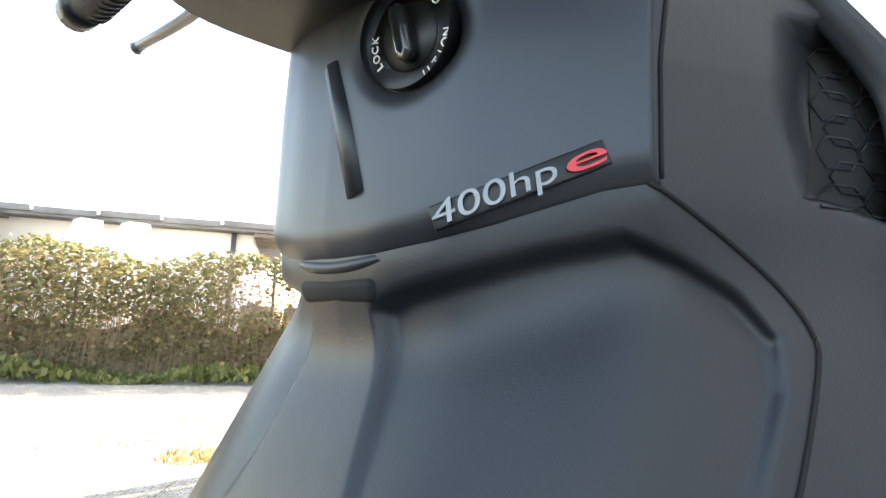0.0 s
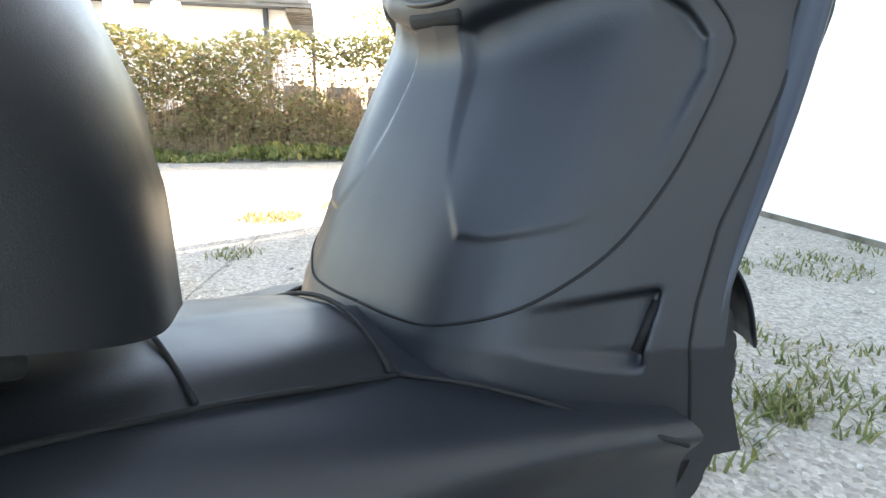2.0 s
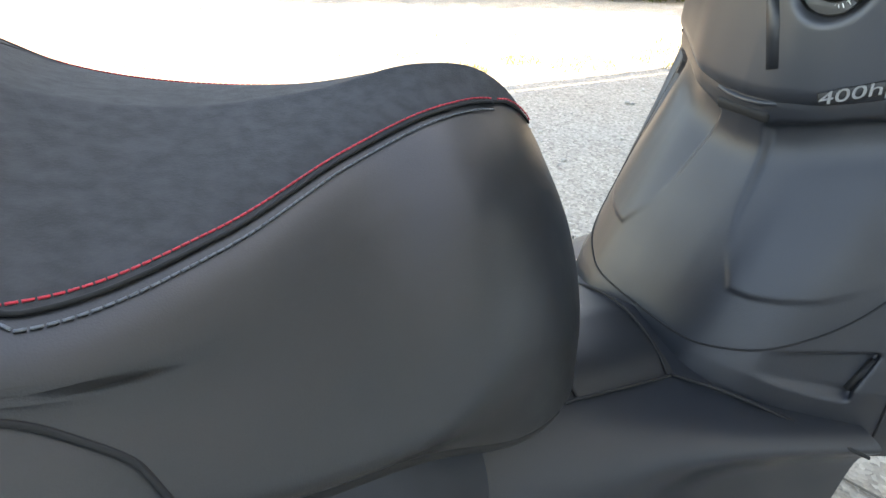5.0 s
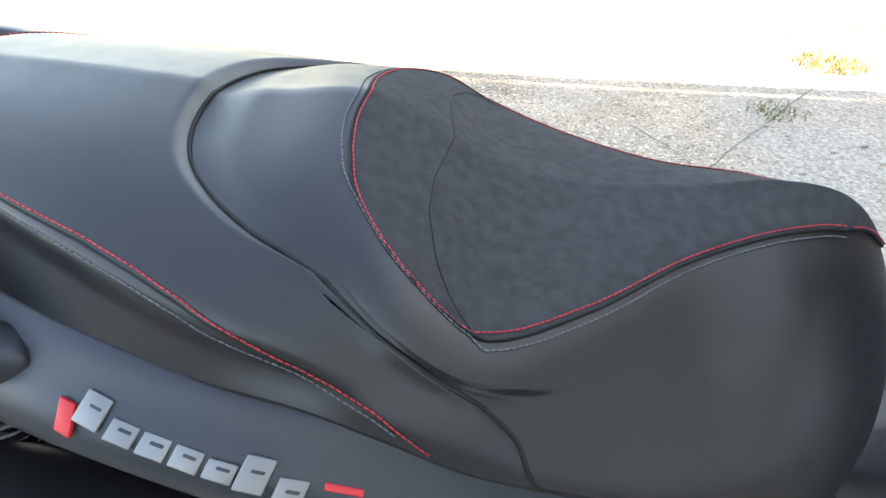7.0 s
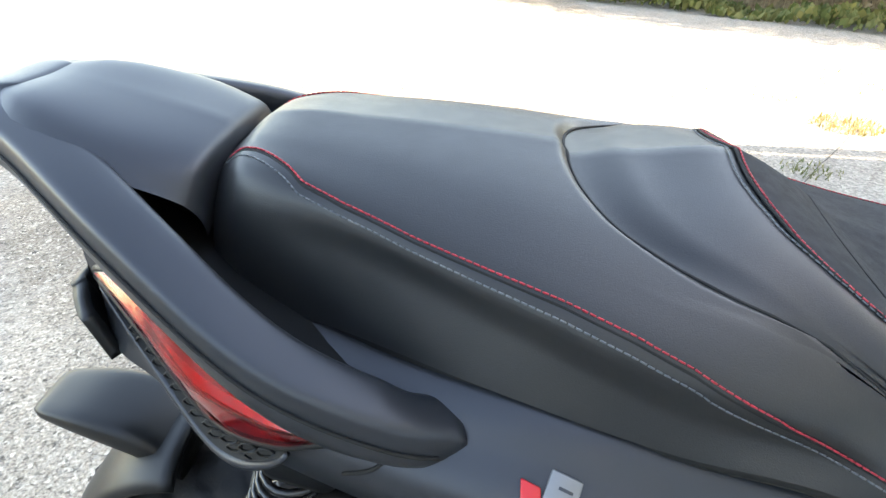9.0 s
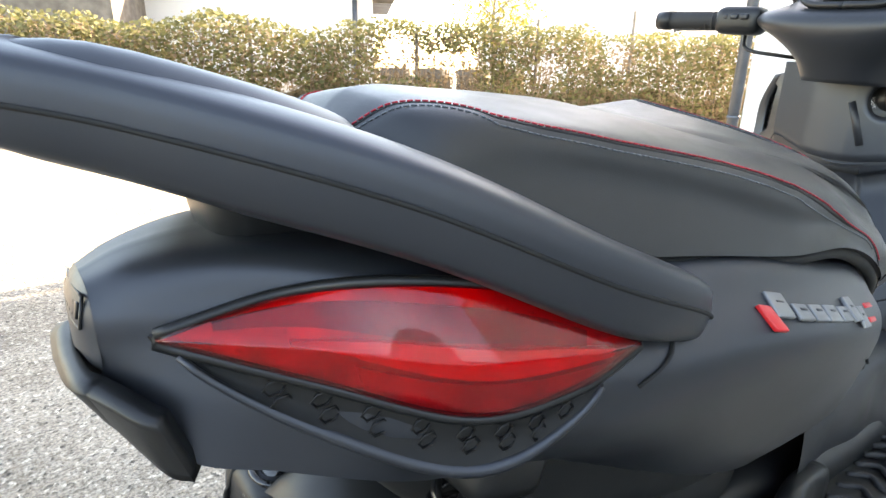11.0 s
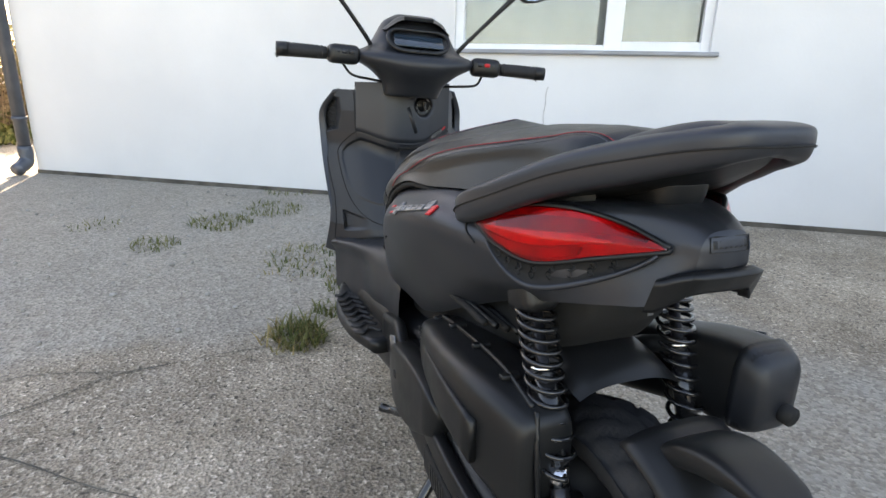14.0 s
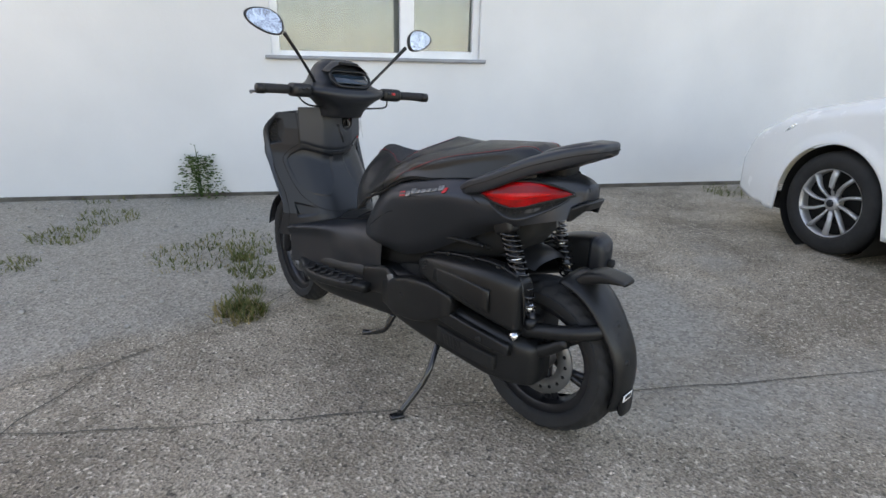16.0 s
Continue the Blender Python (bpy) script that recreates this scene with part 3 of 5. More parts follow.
for wx in (0, -2.6):
    C = pose(wx, -.06, .33)
    tw = part("wheel", tidy(lathe(cr([(.215, -.09), (.23, -.105), (.28, -.11), (.318, -.09), (.33, -.05), (.33, .05), (.318, .09), (.28, .11), (.23, .105), (.215, .09)], 30), C, 64)), M_RUBBER, car, "black tyre on a silver alloy rim")
    part("rim", tidy(lathe([(.215, -.09), (.205, .05), (.212, .092), (.224, .096), (.228, .09)], C, 48)), M_RIM, tw)
    # near-black disc paints the shade behind the spokes
    part("rim_back", tidy(lathe([(.0, .0), (.2, .0), (.206, .03)], C, 40)), M_GAP_SHADE, tw)
    for k in range(10):
        a = 2 * math.pi * k / 10 + .15; q = a + .12
        part("spoke", tidy(tube([C @ Vector((.045 * math.cos(a), .062, .045 * math.sin(a))), C @ Vector((.12 * math.cos(a), .082, .12 * math.sin(a))), C @ Vector((.208 * math.cos(q), .078, .208 * math.sin(q)))], [.016, .021, .025], 6, 6, None, True, .5)), M_RIM, tw)
    part("hub_cap", tidy(lathe([(.0, .085), (.03, .085), (.048, .075), (.05, .03)], C, 24)), M_RIM, tw)
    part("emblem", tidy(lathe([(.0, .0875), (.024, .0875), (.025, .084)], C, 20)), M_PANEL, tw)


# ================= scooter =================
scooter = thing("scooter", "matt dark grey maxi scooter parked on its side stand on concrete", "scooter", pose(0, .0217, 0, 0, 0, -1.2))

# --- seat: one surface, cut along its seams ---
SEAT = [  # x, centre top z, seam, shoulder, side, lower edge
    (.150, .878, .030, .876, .050, .868, .074, .838, .075, .793),
    (.180, .902, .048, .897, .080, .888, .096, .850, .099, .800),
    (.250, .902, .064, .895, .107, .883, .115, .853, .128, .803),
    (.350, .895, .089, .884, .148, .864, .156, .836, .169, .799),
    (.450, .886, .109, .869, .181, .841, .189, .809, .196, .787),
    (.520, .890, .115, .866, .192, .826, .200, .799, .209, .784),
    (.570, .868, .161, .843, .197, .803, .211, .786, .215, .769),
    (.620, .835, .170, .811, .203, .784, .217, .763, .216, .744),
    (.690, .818, .129, .800, .183, .757, .211, .728, .204, .709)]
SEAT2 = [
    (.769, .819, .072, .803, .139, .753, .187, .699, .187, .678),
    (.846, .830, .040, .810, .114, .765, .160, .697, .168, .630),
    (.908, .815, .021, .799, .087, .746, .128, .677, .138, .601),
    (.956, .758, .010, .752, .056, .708, .085, .649, .094, .580),
    (.987, .674, .002, .685, .011, .656, .025, .634, .033, .571)]
SROWS = np.array(SEAT + SEAT2); SX = SROWS[:, 0]
NV = 4 * 8 + 1
_dense = []
for row in SROWS:
    _dense.append(cr([(0, row[1]), (row[2], row[3]), (row[4], row[5]), (row[6], row[7]), (row[8], row[9])], NV))
_dense = np.array(_dense)


def pchip(xs, ys, x):
    i = int(np.clip(np.searchsorted(xs, x) - 1, 0, len(xs) - 2)); h = xs[i + 1] - xs[i]; u = (x - xs[i]) / h

    def slope(k):
        if k <= 0: return (ys[1] - ys[0]) / (xs[1] - xs[0])
        if k >= len(xs) - 1: return (ys[-1] - ys[-2]) / (xs[-1] - xs[-2])
        return (ys[k + 1] - ys[k - 1]) / (xs[k + 1] - xs[k - 1])
    a, b = slope(i) * h, slope(i + 1) * h; d = ys[i + 1] - ys[i]
    return ys[i] + a * u + (3 * d - 2 * a - b) * u * u + (a + b - 2 * d) * u ** 3


def seat_at(x, v, lift=0.0):
    """A point of the seat: v from 0 (middle of the top) to 1 (lower edge), negative on the right."""
    w = abs(v) * (NV - 1); j = min(int(w), NV - 2); f = w - j
    y = pchip(SX, _dense[:, j, 0], x) * (1 - f) + pchip(SX, _dense[:, j + 1, 0], x) * f
    z = pchip(SX, _dense[:, j, 1], x) * (1 - f) + pchip(SX, _dense[:, j + 1, 1], x) * f
    if lift:
        c = np.array((x, 0, z - .09 if abs(v) < .6 else z)); d = np.array((0, y, .09 if abs(v) < .6 else 0.0)); nrm = d / (np.linalg.norm(d) + 1e-9)
        y += nrm[1] * lift; z += nrm[2] * lift
    return np.array((x, -y if v < 0 else y, z))


GV, GX = np.array([0, .06, .135, .20, .25, .32, .36, .38, .395, .42, .5, .6, 1]), np.array([.403, .403, .408, .418, .432, .468, .498, .540, .582, .611, .632, .649, .664])
DV, DX = np.array([0, .05, .09, .15, .20, .22, .235, .25]), np.array([.526, .523, .523, .528, .541, .573, .602, .622])
def groove_x(v): return float(pchip(GV, GX, abs(v)))
def suede_x0(v): return float(pchip(DV, DX, min(.25, abs(v))))
def suede_x1(v): return .945 - .05 * (abs(v) / .25) ** 4
def crease_x(v): return float(np.interp(abs(v), [0, .08, .13, .18, .21, .25], [.592, .583, .583, .592, .602, .620]))
def side_v(x): return float(np.interp(x, [.152, .17, .188, .20, .215, .226, .255, .30, .386, .423, .453, .508, .524, .566, .602], [.32, .32, .33, .36, .41, .47, .5, .515, .5, .51, .535, .64, .67, .775, .99]))


def seat_patch(x0f, x1f, v0, v1, nu, nv, lift=0.0):
    """lift: metres, or a function of the distances to both ends."""
    G = []
    for j in range(nv):
        v = v0 + (v1 - v0) * j / (nv - 1); a, b = x0f(v), x1f(v); row = []
        for i in range(nu):
            x = a + (b - a) * i / (nu - 1); row.append(seat_at(x, v, lift(x - a, b - x, v) if callable(lift) else lift))
        G.append(row)
    return tidy(grid(G))


seat = part("seat", boxloft([(.2, -.06, .06, .78, .83), (.5, -.16, .16, .70, .78), (.75, -.14, .14, .60, .68), (.9, -.06, .06, .55, .60)], .5), M_BLACK, scooter, "black vinyl and suede seat with red stitching")
part("rider_cushion", seat_patch(groove_x, lambda v: SX[-1], -1, 1, 110, 97, lambda a, b, v: -.009 * (1 - float(sstep(0, .045, a))) * (1 - float(sstep(.22, .40, abs(v))))), M_VINYL, seat, "black vinyl rider cushion")
part("passenger_cushion", seat_patch(lambda v: SX[0], lambda v: groove_x(v) - .001, -1, 1, 110, 97, lambda a, b, v: .0015 - .012 * (1 - float(sstep(-.004, .010, b))) ** 1.5 * (1 - .75 * float(sstep(.25, .42, abs(v))))), M_VINYL, seat, "black vinyl passenger cushion")
part("suede_insert", seat_patch(suede_x0, suede_x1, -.25, .25, 90, 49, .0016), M_SUEDE, seat, "charcoal suede seat insert")
for sg in (1, -1):
    part("side_panel", tidy(grid([[seat_at(x, sg * (a + (.985 - a) * j / 16), .0012) for j in range(17)] for x, a in [(x, side_v(x)) for x in np.linspace(.156, .597, 70)]])), M_SIDE, seat, "black matt fabric side panel")
part("piping", tube([seat_at(groove_x(v), v, -.008 + .008 * float(sstep(.22, .42, abs(v)))) for v in np.linspace(-.98, .98, 160)], .0014, 8), M_GAP_SHADE, seat, "dark groove between the cushions")


def stitches(name, P, m, dash=.0036, gap=.0046, r=.0006, label=""):
    P = np.asarray(P); L = np.concatenate([[0], np.cumsum(np.linalg.norm(np.diff(P, axis=0), axis=1))]); bm = bmesh.new(); s = 0
    while s + dash < L[-1]:
        q = [[np.interp(s + d, L, P[:, k]) for k in range(3)] for d in (0, dash)]
        tube(q, r, 5, 0, bm); s += gap
    return part(name, bm, m, seat, label)


front_arc = [seat_at(suede_x1(v), v, .002) for v in np.linspace(.25, -.25, 24)]
for sg in (1, -1):
    rim = [seat_at(x, sg * .252, .0016) for x in np.linspace(.622, .895, 80)]
    back = [seat_at(suede_x0(v), sg * v, .0016) for v in np.linspace(0, .25, 30)]
    line = back + rim[1:]
    part("seam", tube(line, .0011, 6), M_GAP_SHADE, seat)
    stitches("stitching", [seat_at(suede_x0(v) + .003, sg * v, .0026) for v in np.linspace(0, .243, 40)] + [seat_at(x, sg * .240, .0026) for x in np.linspace(.626, .895, 70)], M_RED, label="red stitching")
    stitches("stitching", [seat_at(suede_x0(v) - .006, sg * v, .001) for v in np.linspace(0, .25, 40)] + [seat_at(x, sg * .272, .001) for x in np.linspace(.624, .895, 70)], M_GREYT)
    side = [seat_at(x, sg * side_v(x), .0008) for x in np.linspace(.154, .602, 110)]
    part("seam", tube(side, .0012, 6), M_GAP_SHADE, seat)
    stitches("stitching", [seat_at(x, sg * max(0, side_v(x) - .022), .0022) for x in np.linspace(.156, .60, 110)], M_RED, label="red stitching")
    stitches("stitching", [seat_at(x - .001, sg * min(.99, side_v(x) + .05), .0018) for x in np.linspace(.156, .58, 110)], M_GREYT)
for sg in (1, -1):
    part("lower_gap", tube([seat_at(x, sg * 1.0) + np.array((0, -sg * .006, -.006)) for x in np.linspace(.17, .90, 60)], .005, 8), M_GAP_SHADE, seat)
part("seam", tube(front_arc, .0011, 6), M_GAP_SHADE, seat)
stitches("stitching", [p + np.array((.001, 0, .002)) for p in front_arc], M_RED)
part("seam", tube([seat_at(crease_x(v), v, .0017) for v in np.linspace(-.25, .25, 60)], .0007, 6), M_GAP_SHADE, seat)

# --- rear body ---
REAR = [
    [.012, (0, .810), (.022, .807), (.034, .795), (.036, .780), (.034, .765), (.024, .757)],
    [.037, (0, .820), (.034, .816), (.047, .796), (.051, .776), (.058, .752), (.068, .720)],
    [.08, (0, .825), (.054, .821), (.069, .797), (.080, .766), (.088, .738), (.091, .705)],
    [.15, (0, .820), (.092, .815), (.116, .785), (.140, .738), (.137, .708), (.126, .686)],
    [.26, (0, .800), (.13, .798), (.170, .772), (.190, .738), (.166, .680), (.12, .645)],
    [.38, (0, .780), (.155, .797), (.202, .774), (.225, .738), (.188, .655), (.145, .590)],
    [.50, (0, .740), (.17, .775), (.216, .754), (.237, .712), (.194, .600), (.15, .530)],
    [.62, (0, .700), (.17, .745), (.214, .722), (.229, .672), (.190, .555), (.15, .490)]]
REAR2 = [[.74, (0, .62), (.14, .675), (.182, .650), (.195, .590), (.182, .522), (.135, .482)],
         [.84, (0, .58), (.09, .60), (.135, .575), (.150, .535), (.145, .505), (.11, .475)]]


def body_y(x, z):
    """Half width of the rear body at a length and height, outer side."""
    R = REAR + REAR2; xs = [r[0] for r in R]; ys = []
    for r in R:
        c = cr(r[2:], 30); o = np.argsort(c[:, 1]); ys.append(np.interp(z, c[o, 1], c[o, 0]))
    return float(pchip(np.array(xs), np.array(ys), x))


rear_body = part("rear_body", loft(REAR + REAR2, 60, 40), M_PAINT, scooter, "matt grey rear side panels and tail")
part("tail_cap", loft([[.004, (0, .770), (.001, .7699), (.0012, .769), (.0012, .768), (.001, .767), (0, .7665)], [.005, (0, .797), (.010, .795), (.017, .789), (.018, .780), (.015, .771), (0, .767)], [.0085, (0, .806), (.018, .803), (.028, .793), (.030, .780), (.028, .767), (0, .760)], [.0125, (0, .8105), (.0225, .8075), (.0345, .795), (.0365, .780), (.0345, .7645), (0, .7565)]], 6, 24), M_PAINT, scooter, "matt grey tail end")
# number-plate wings under the tail
ys = cr([(0, .768, .746, .004), (.034, .768, .745, .006), (.044, .766, .738, .012), (.056, .762, .727, .020), (.066, .756, .716, .028), (.070, .752, .713, .034)], 40)
rows = [[(x + .012 * s, y * sg, t + (b - t) * s) for s in np.linspace(0, 1, 8)] for sg in (-1, 1) for y, t, b, x in (ys[::-1] if sg < 0 else ys[1:])]
br = part("tail_bridge", tidy(grid(rows)), M_BLACK, scooter, "black bracket under the tail with two pointed wings"); sm = br.modifiers.new("s", "SOLIDIFY"); sm.thickness = .012
# liner and inner guard: shade of the void is put into their colour
part("tail_liner", boxloft([(.022, -.040, .040, .748, .775), (.07, -.070, .070, .728, .775), (.14, -.118, .118, .695, .76), (.24, -.150, .150, .665, .75)], .4, 12), M_GAP_SHADE, scooter, "liner inside the tail, near-black as a shaded hollow")
part("inner_guard", boxloft([(.15, -.06, .06, .64, .70), (.24, -.095, .095, .56, .70), (.5, -.13, .13, .46, .66), (.8, -.11, .11, .38, .56)], .5), M_GAP_SHADE, scooter, "inner mudguard and frame cover, near-black as a shaded void")
# crease lines on the flank
def on_body(sg, x, z, lift=.001): return np.array((x, sg * (body_y(x, z) + lift), z))


for sg in (1, -1):
    part("body_seam", tube([on_body(sg, x, z) for x, z in cr([(.30, .775), (.285, .755), (.262, .74)], 10)], .0014, 6), M_GAP_SHADE, rear_body)
    part("lower_seam", tube([on_body(sg, x, z) for x, z in cr([(.79, .56), (.72, .60), (.64, .645), (.60, .66)], 20)], .0016, 6), M_GAP_SHADE, rear_body)
SHEAR = Matrix(((1, 0, .35, 0), (0, 1, 0, 0), (0, 0, 1, 0), (0, 0, 0, 1)))
# badge: plain silver strokes between red ends; the maker's plate is a plain frame
for sg in (1, -1):
    def stroke_m(x, z, sg=sg):
        o = Vector(on_body(sg, x, z, 0)); u = (Vector(on_body(sg, x + .012, z - .0028, 0)) - o).normalized(); w = (Vector(on_body(sg, x, z + .012, 0)) - o).normalized()
        nn = u.cross(w).normalized(); nn = nn if nn.y * sg > 0 else -nn; w = (w - nn * w.dot(nn)).normalized(); c = o + nn * .0012
        return Matrix(((u.x, nn.x, w.x, c.x), (u.y, nn.y, w.y, c.y), (u.z, nn.z, w.z, c.z), (0, 0, 0, 1)))
    bd = part("badge", rbox((.012, .004, .020), stroke_m(.374, .762), .001), M_REDP, scooter, "raised silver and red nameplate strokes")
    for k in range(7):
        hgt = (.026, .017, .017, .017, .015, .026, .022)[k]; x, z = .391 + .0205 * k, .7670 - .0047 * k + (.003 if k in (0, 5) else -.003 if k == 6 else 0)
        part("stroke", rbox((.0185, .0034, hgt * .85), stroke_m(x, z - .004) @ SHEAR, .0010), M_SILVER, bd)
        part("stroke_slit", rbox((.0085, .0037, .0022), stroke_m(x + .002, z - .003) @ SHEAR, .0005), M_PAINT, bd)
    for dz in (-.009, 0, .009): part("stroke", rbox((.024, .004, .0048), stroke_m(.546 + dz * .5, .731 + dz), .001), M_REDP, bd)
plate = part("nameplate", tube([(x + 2 * y * y, y, z) for x, y, z in [(.0085, -.027 + .0054 * i, .804) for i in range(11)] + [(.0050, .027 - .0054 * i, .787) for i in range(11)] + [(.0085, -.027, .804)]], .0009, 6), M_BLACK, scooter, "embossed black maker's plate")
for k in range(7):
    part("stroke", rbox((.0016, .0052, .009), pose(.0062 + 2 * (-.021 + .007 * k) ** 2, -.021 + .007 * k, .7955, 0, 12, 0), .0006), M_BLACK, plate)

# --- tail lamps ---
for sg in (1, -1):
    T = cr([(.036, .052, .786), (.095, .077, .803), (.145, .124, .813), (.217, .161, .800), (.257, .186, .772)], 40)
    B = cr([(.036, .053, .781), (.098, .100, .759), (.163, .150, .738), (.215, .177, .749), (.257, .187, .767)], 40)
    G, G2 = [], []
    for a, b in zip(T, B):
        w = np.linspace(0, 1, 26); hgt = np.linalg.norm(a - b); out = np.array((-.25, 1, .25)); out /= np.linalg.norm(out)
        k = min(1, hgt / .05)
        G.append([a + (b - a) * s + out * (.006 + k * (.013 * min(1, s / .56) ** .6 if s < .56 else .013 * ((1 - s) / .44) ** .75)) for s in w])
        G2.append([a + (b - a) * s + out * (.001 + k * .006 * (s if s < .5 else 1 - s)) for s in w])
    G = np.array(G); G2 = np.array(G2); G[:, :, 1] *= sg; G2[:, :, 1] *= sg
    lamp = part("tail_lamp", tidy(grid(G)), M_LENS, scooter, "glossy red tail lamp lens")
    sm = lamp.modifiers.new("s", "SOLIDIFY"); sm.thickness = .002
    part("reflector", tidy(grid(G2)), M_REFL, lamp)
    # stepped red light guides behind the lens, meeting in a chevron
    for nm, m_in, c0, c1 in (("upper_guide", M_REFLD, [(4, .16, .34), (14, .14, .40), (24, .20, .46), (31, .34, .56)], .004), ("chevron", M_GUIDE, [(9, .52, .58), (17, .44, .66), (25, .50, .72), (34, .56, .70)], .008), ("lower_guide", M_REFL, [(13, .70, .86), (20, .72, .90), (27, .76, .90), (33, .76, .86)], .005)):
        C = cr(c0, 22); bmg = bmesh.new(); rws = []
        for i, s0, s1 in C:
            i0 = int(i); fr = i - i0; a = T[i0] * (1 - fr) + T[min(39, i0 + 1)] * fr; b = B[i0] * (1 - fr) + B[min(39, i0 + 1)] * fr
            rws.append([(a + (b - a) * s + np.array((-.25, 1, .25)) * o) * np.array((1, sg, 1)) for s, o in ((s0, .002), (s0, c1 + .003), (s1, c1 * .6 + .003), (s1, .002))])
        part(nm, tidy(grid(rws, True, True)), m_in, lamp, smooth=False)
    edge = np.vstack([T, B[::-1]]); edge = np.vstack([edge, edge[:1]]) + np.array((-.25, 1, .25)) * .004; edge[:, 1] *= sg
    part("lamp_rim", tube(edge, .0035, 6), M_BLACK, lamp)
    # honeycomb grille under the lamp
    F = [math.sin(math.pi * i / 31) ** .7 for i in range(32)]
    gr = part("grille", tidy(grid([[(b[0], sg * (b[1] + yy), b[2] + zz * f) for yy, zz in ((.005, 0), (.002, -.006), (.001, -.016), (.003, -.024), (.009, -.029))] for b, f in zip(B[1:33], F)])), M_GAP_SHADE, scooter, "black honeycomb grille under the tail lamp")
    part("lip", tube([(b[0], sg * (b[1] + .008 - .002 * f), b[2] - .002 - .030 * f) for b, f in zip(B[1:33], F)], [.002, .0045, .0045, .002], 8), M_PAINT, gr)
    for i in range(7, 29, 3):
        for row in (0, 1):
            b = (B[i] + B[i + row]) / 2; z0 = b[2] - .0075 - .0085 * row
            if F[i - 1] < .62 and row: continue
            hx = [(b[0] + .0062 * math.cos(a), sg * (b[1] + .0055 - .001 * row), z0 + .0044 * math.sin(a)) for a in np.linspace(0, 2 * math.pi, 7)]
            part("cell", tube(hx, .0009, 5), M_BLACK, gr)

# --- grab rail: a flat wing round the tail ---
half = [(.338, .192, .780), (.29, .208, .804), (.215, .198, .834), (.125, .152, .877), (.03, .088, .909), (-.025, .054, .921)]
U = cr(half + [(-.034, 0, .922)] + [(x, -y, z) for x, y, z in half[::-1]], 97)
rows = []
for i, p in enumerate(U):
    f = abs(i / 96 - .5) * 2                       # 0 at the tail, 1 at the arm ends
    d = Vector(U[min(i + 1, 96)] - U[max(i - 1, 0)]).normalized(); inn = Vector((0, 0, 1)).cross(d).normalized()
    if inn.dot(Vector((.15, 0, .9)) - Vector(p)) < 0: inn = -inn
    w, h = .044 - .013 * min(1, f / .6), .028 + .018 * min(1, f / .4) - .012 * float(sstep(.7, 1, f))
    if f > .97: h *= .85; w *= .9
    prof = [(.0005, -.003), (.003, .001), (.009, .0035), (.02, .005), (w, .004), (w + .004, -.006), (w, -h * .6), (.020, -h), (.009, -h * .95), (.003, -h * .82), (0, -h * .45)]
    rows.append([Vector(p) + inn * a + Vector((0, 0, b)) for a, b in cr(prof + [prof[0]], 28)[:-1]])
rail = part("grab_rail", tidy(grid(rows, True, True)), M_PAINT, scooter, "matt grey wing-shaped grab rail")
part("seam", tube([Vector(p) + Vector((0, 0, -.017)) + (Vector(p) - Vector((.15, 0, p[2]))).normalized() * .0008 for p in U[3:-3]], .0014, 6), M_GAP_SHADE, rail)
part("underside", loft([[-.012, (0, .902), (.03, .901), (.056, .904)], [.04, (0, .866), (.05, .868), (.090, .880)], [.10, (0, .836), (.06, .840), (.122, .852)], [.17, (0, .812), (.06, .818), (.158, .822)], [.27, (0, .79), (.08, .79), (.188, .788)]], 14, 16), M_BLACK, rail)
rows = []
for z, x0, x1, w in cr([(.798, .078, .155, .036), (.816, .080, .160, .037), (.834, .076, .165, .039), (.850, .074, .168, .041)], 14):
    rows.append([((x0 + x1) / 2 + (x1 - x0) / 2 * math.copysign(abs(math.cos(a)) ** .5, math.cos(a)), w * math.copysign(abs(math.sin(a)) ** .5, math.sin(a)), z) for a in np.linspace(0, 2 * math.pi, 33)[:-1]])
part("strut", tidy(grid(rows, True, True)), M_BLACK, rail)
tray = part("luggage_tray", loft([[-.008, (0, .925), (.03, .925), (.045, .918)], [.03, (0, .925), (.055, .924), (.080, .910)], [.09, (0, .911), (.07, .908), (.098, .893)], [.135, (0, .898), (.066, .893), (.094, .874)], [.146, (0, .890), (.064, .885), (.088, .862)], [.149, (0, .875), (.060, .868), (.084, .850)], [.148, (0, .85), (.060, .845), (.080, .838)]], 20, 20), M_PAINT, rail, "matt grey luggage pad on the rail")


# --- tunnel and flanks ---
TUN = [[.74, (0, .575), (.09, .565), (.15, .52), (.165, .44), (.160, .345)],
       [.86, (0, .560), (.092, .548), (.148, .50), (.160, .42), (.155, .335)],
       [.97, (0, .548), (.095, .533), (.150, .500), (.172, .43), (.168, .33)],
       [1.07, (0, .535), (.095, .514), (.172, .494), (.170, .440), (.182, .33)],
       [1.17, (0, .520), (.105, .496), (.202, .485), (.195, .440), (.204, .33)],
       [1.26, (0, .50), (.12, .485), (.230, .470), (.222, .430), (.222, .32)]]
tunnel = part("tunnel_fairing", loft(TUN, 36, 30), M_PANEL, scooter, "grained dark grey tunnel and flank panel")
part("tunnel_cap", loft([[.76, (0, .580), (.06, .576), (.088, .566)], [.86, (0, .566), (.06, .561), (.090, .549)], [.97, (0, .553), (.06, .548), (.092, .535)], [1.05, (0, .543), (.06, .536), (.092, .521)], [1.105, (0, .534), (.06, .526), (.09, .510)]], 20, 16), M_VINYL, scooter, "grained fuel filler lid on the tunnel")
part("cap_seam", tube([(.97, y, .556 - .018 * (abs(y) / .092) ** 2) for y in np.linspace(-.092, .092, 15)], .0018, 6), M_GAP_SHADE, tunnel)
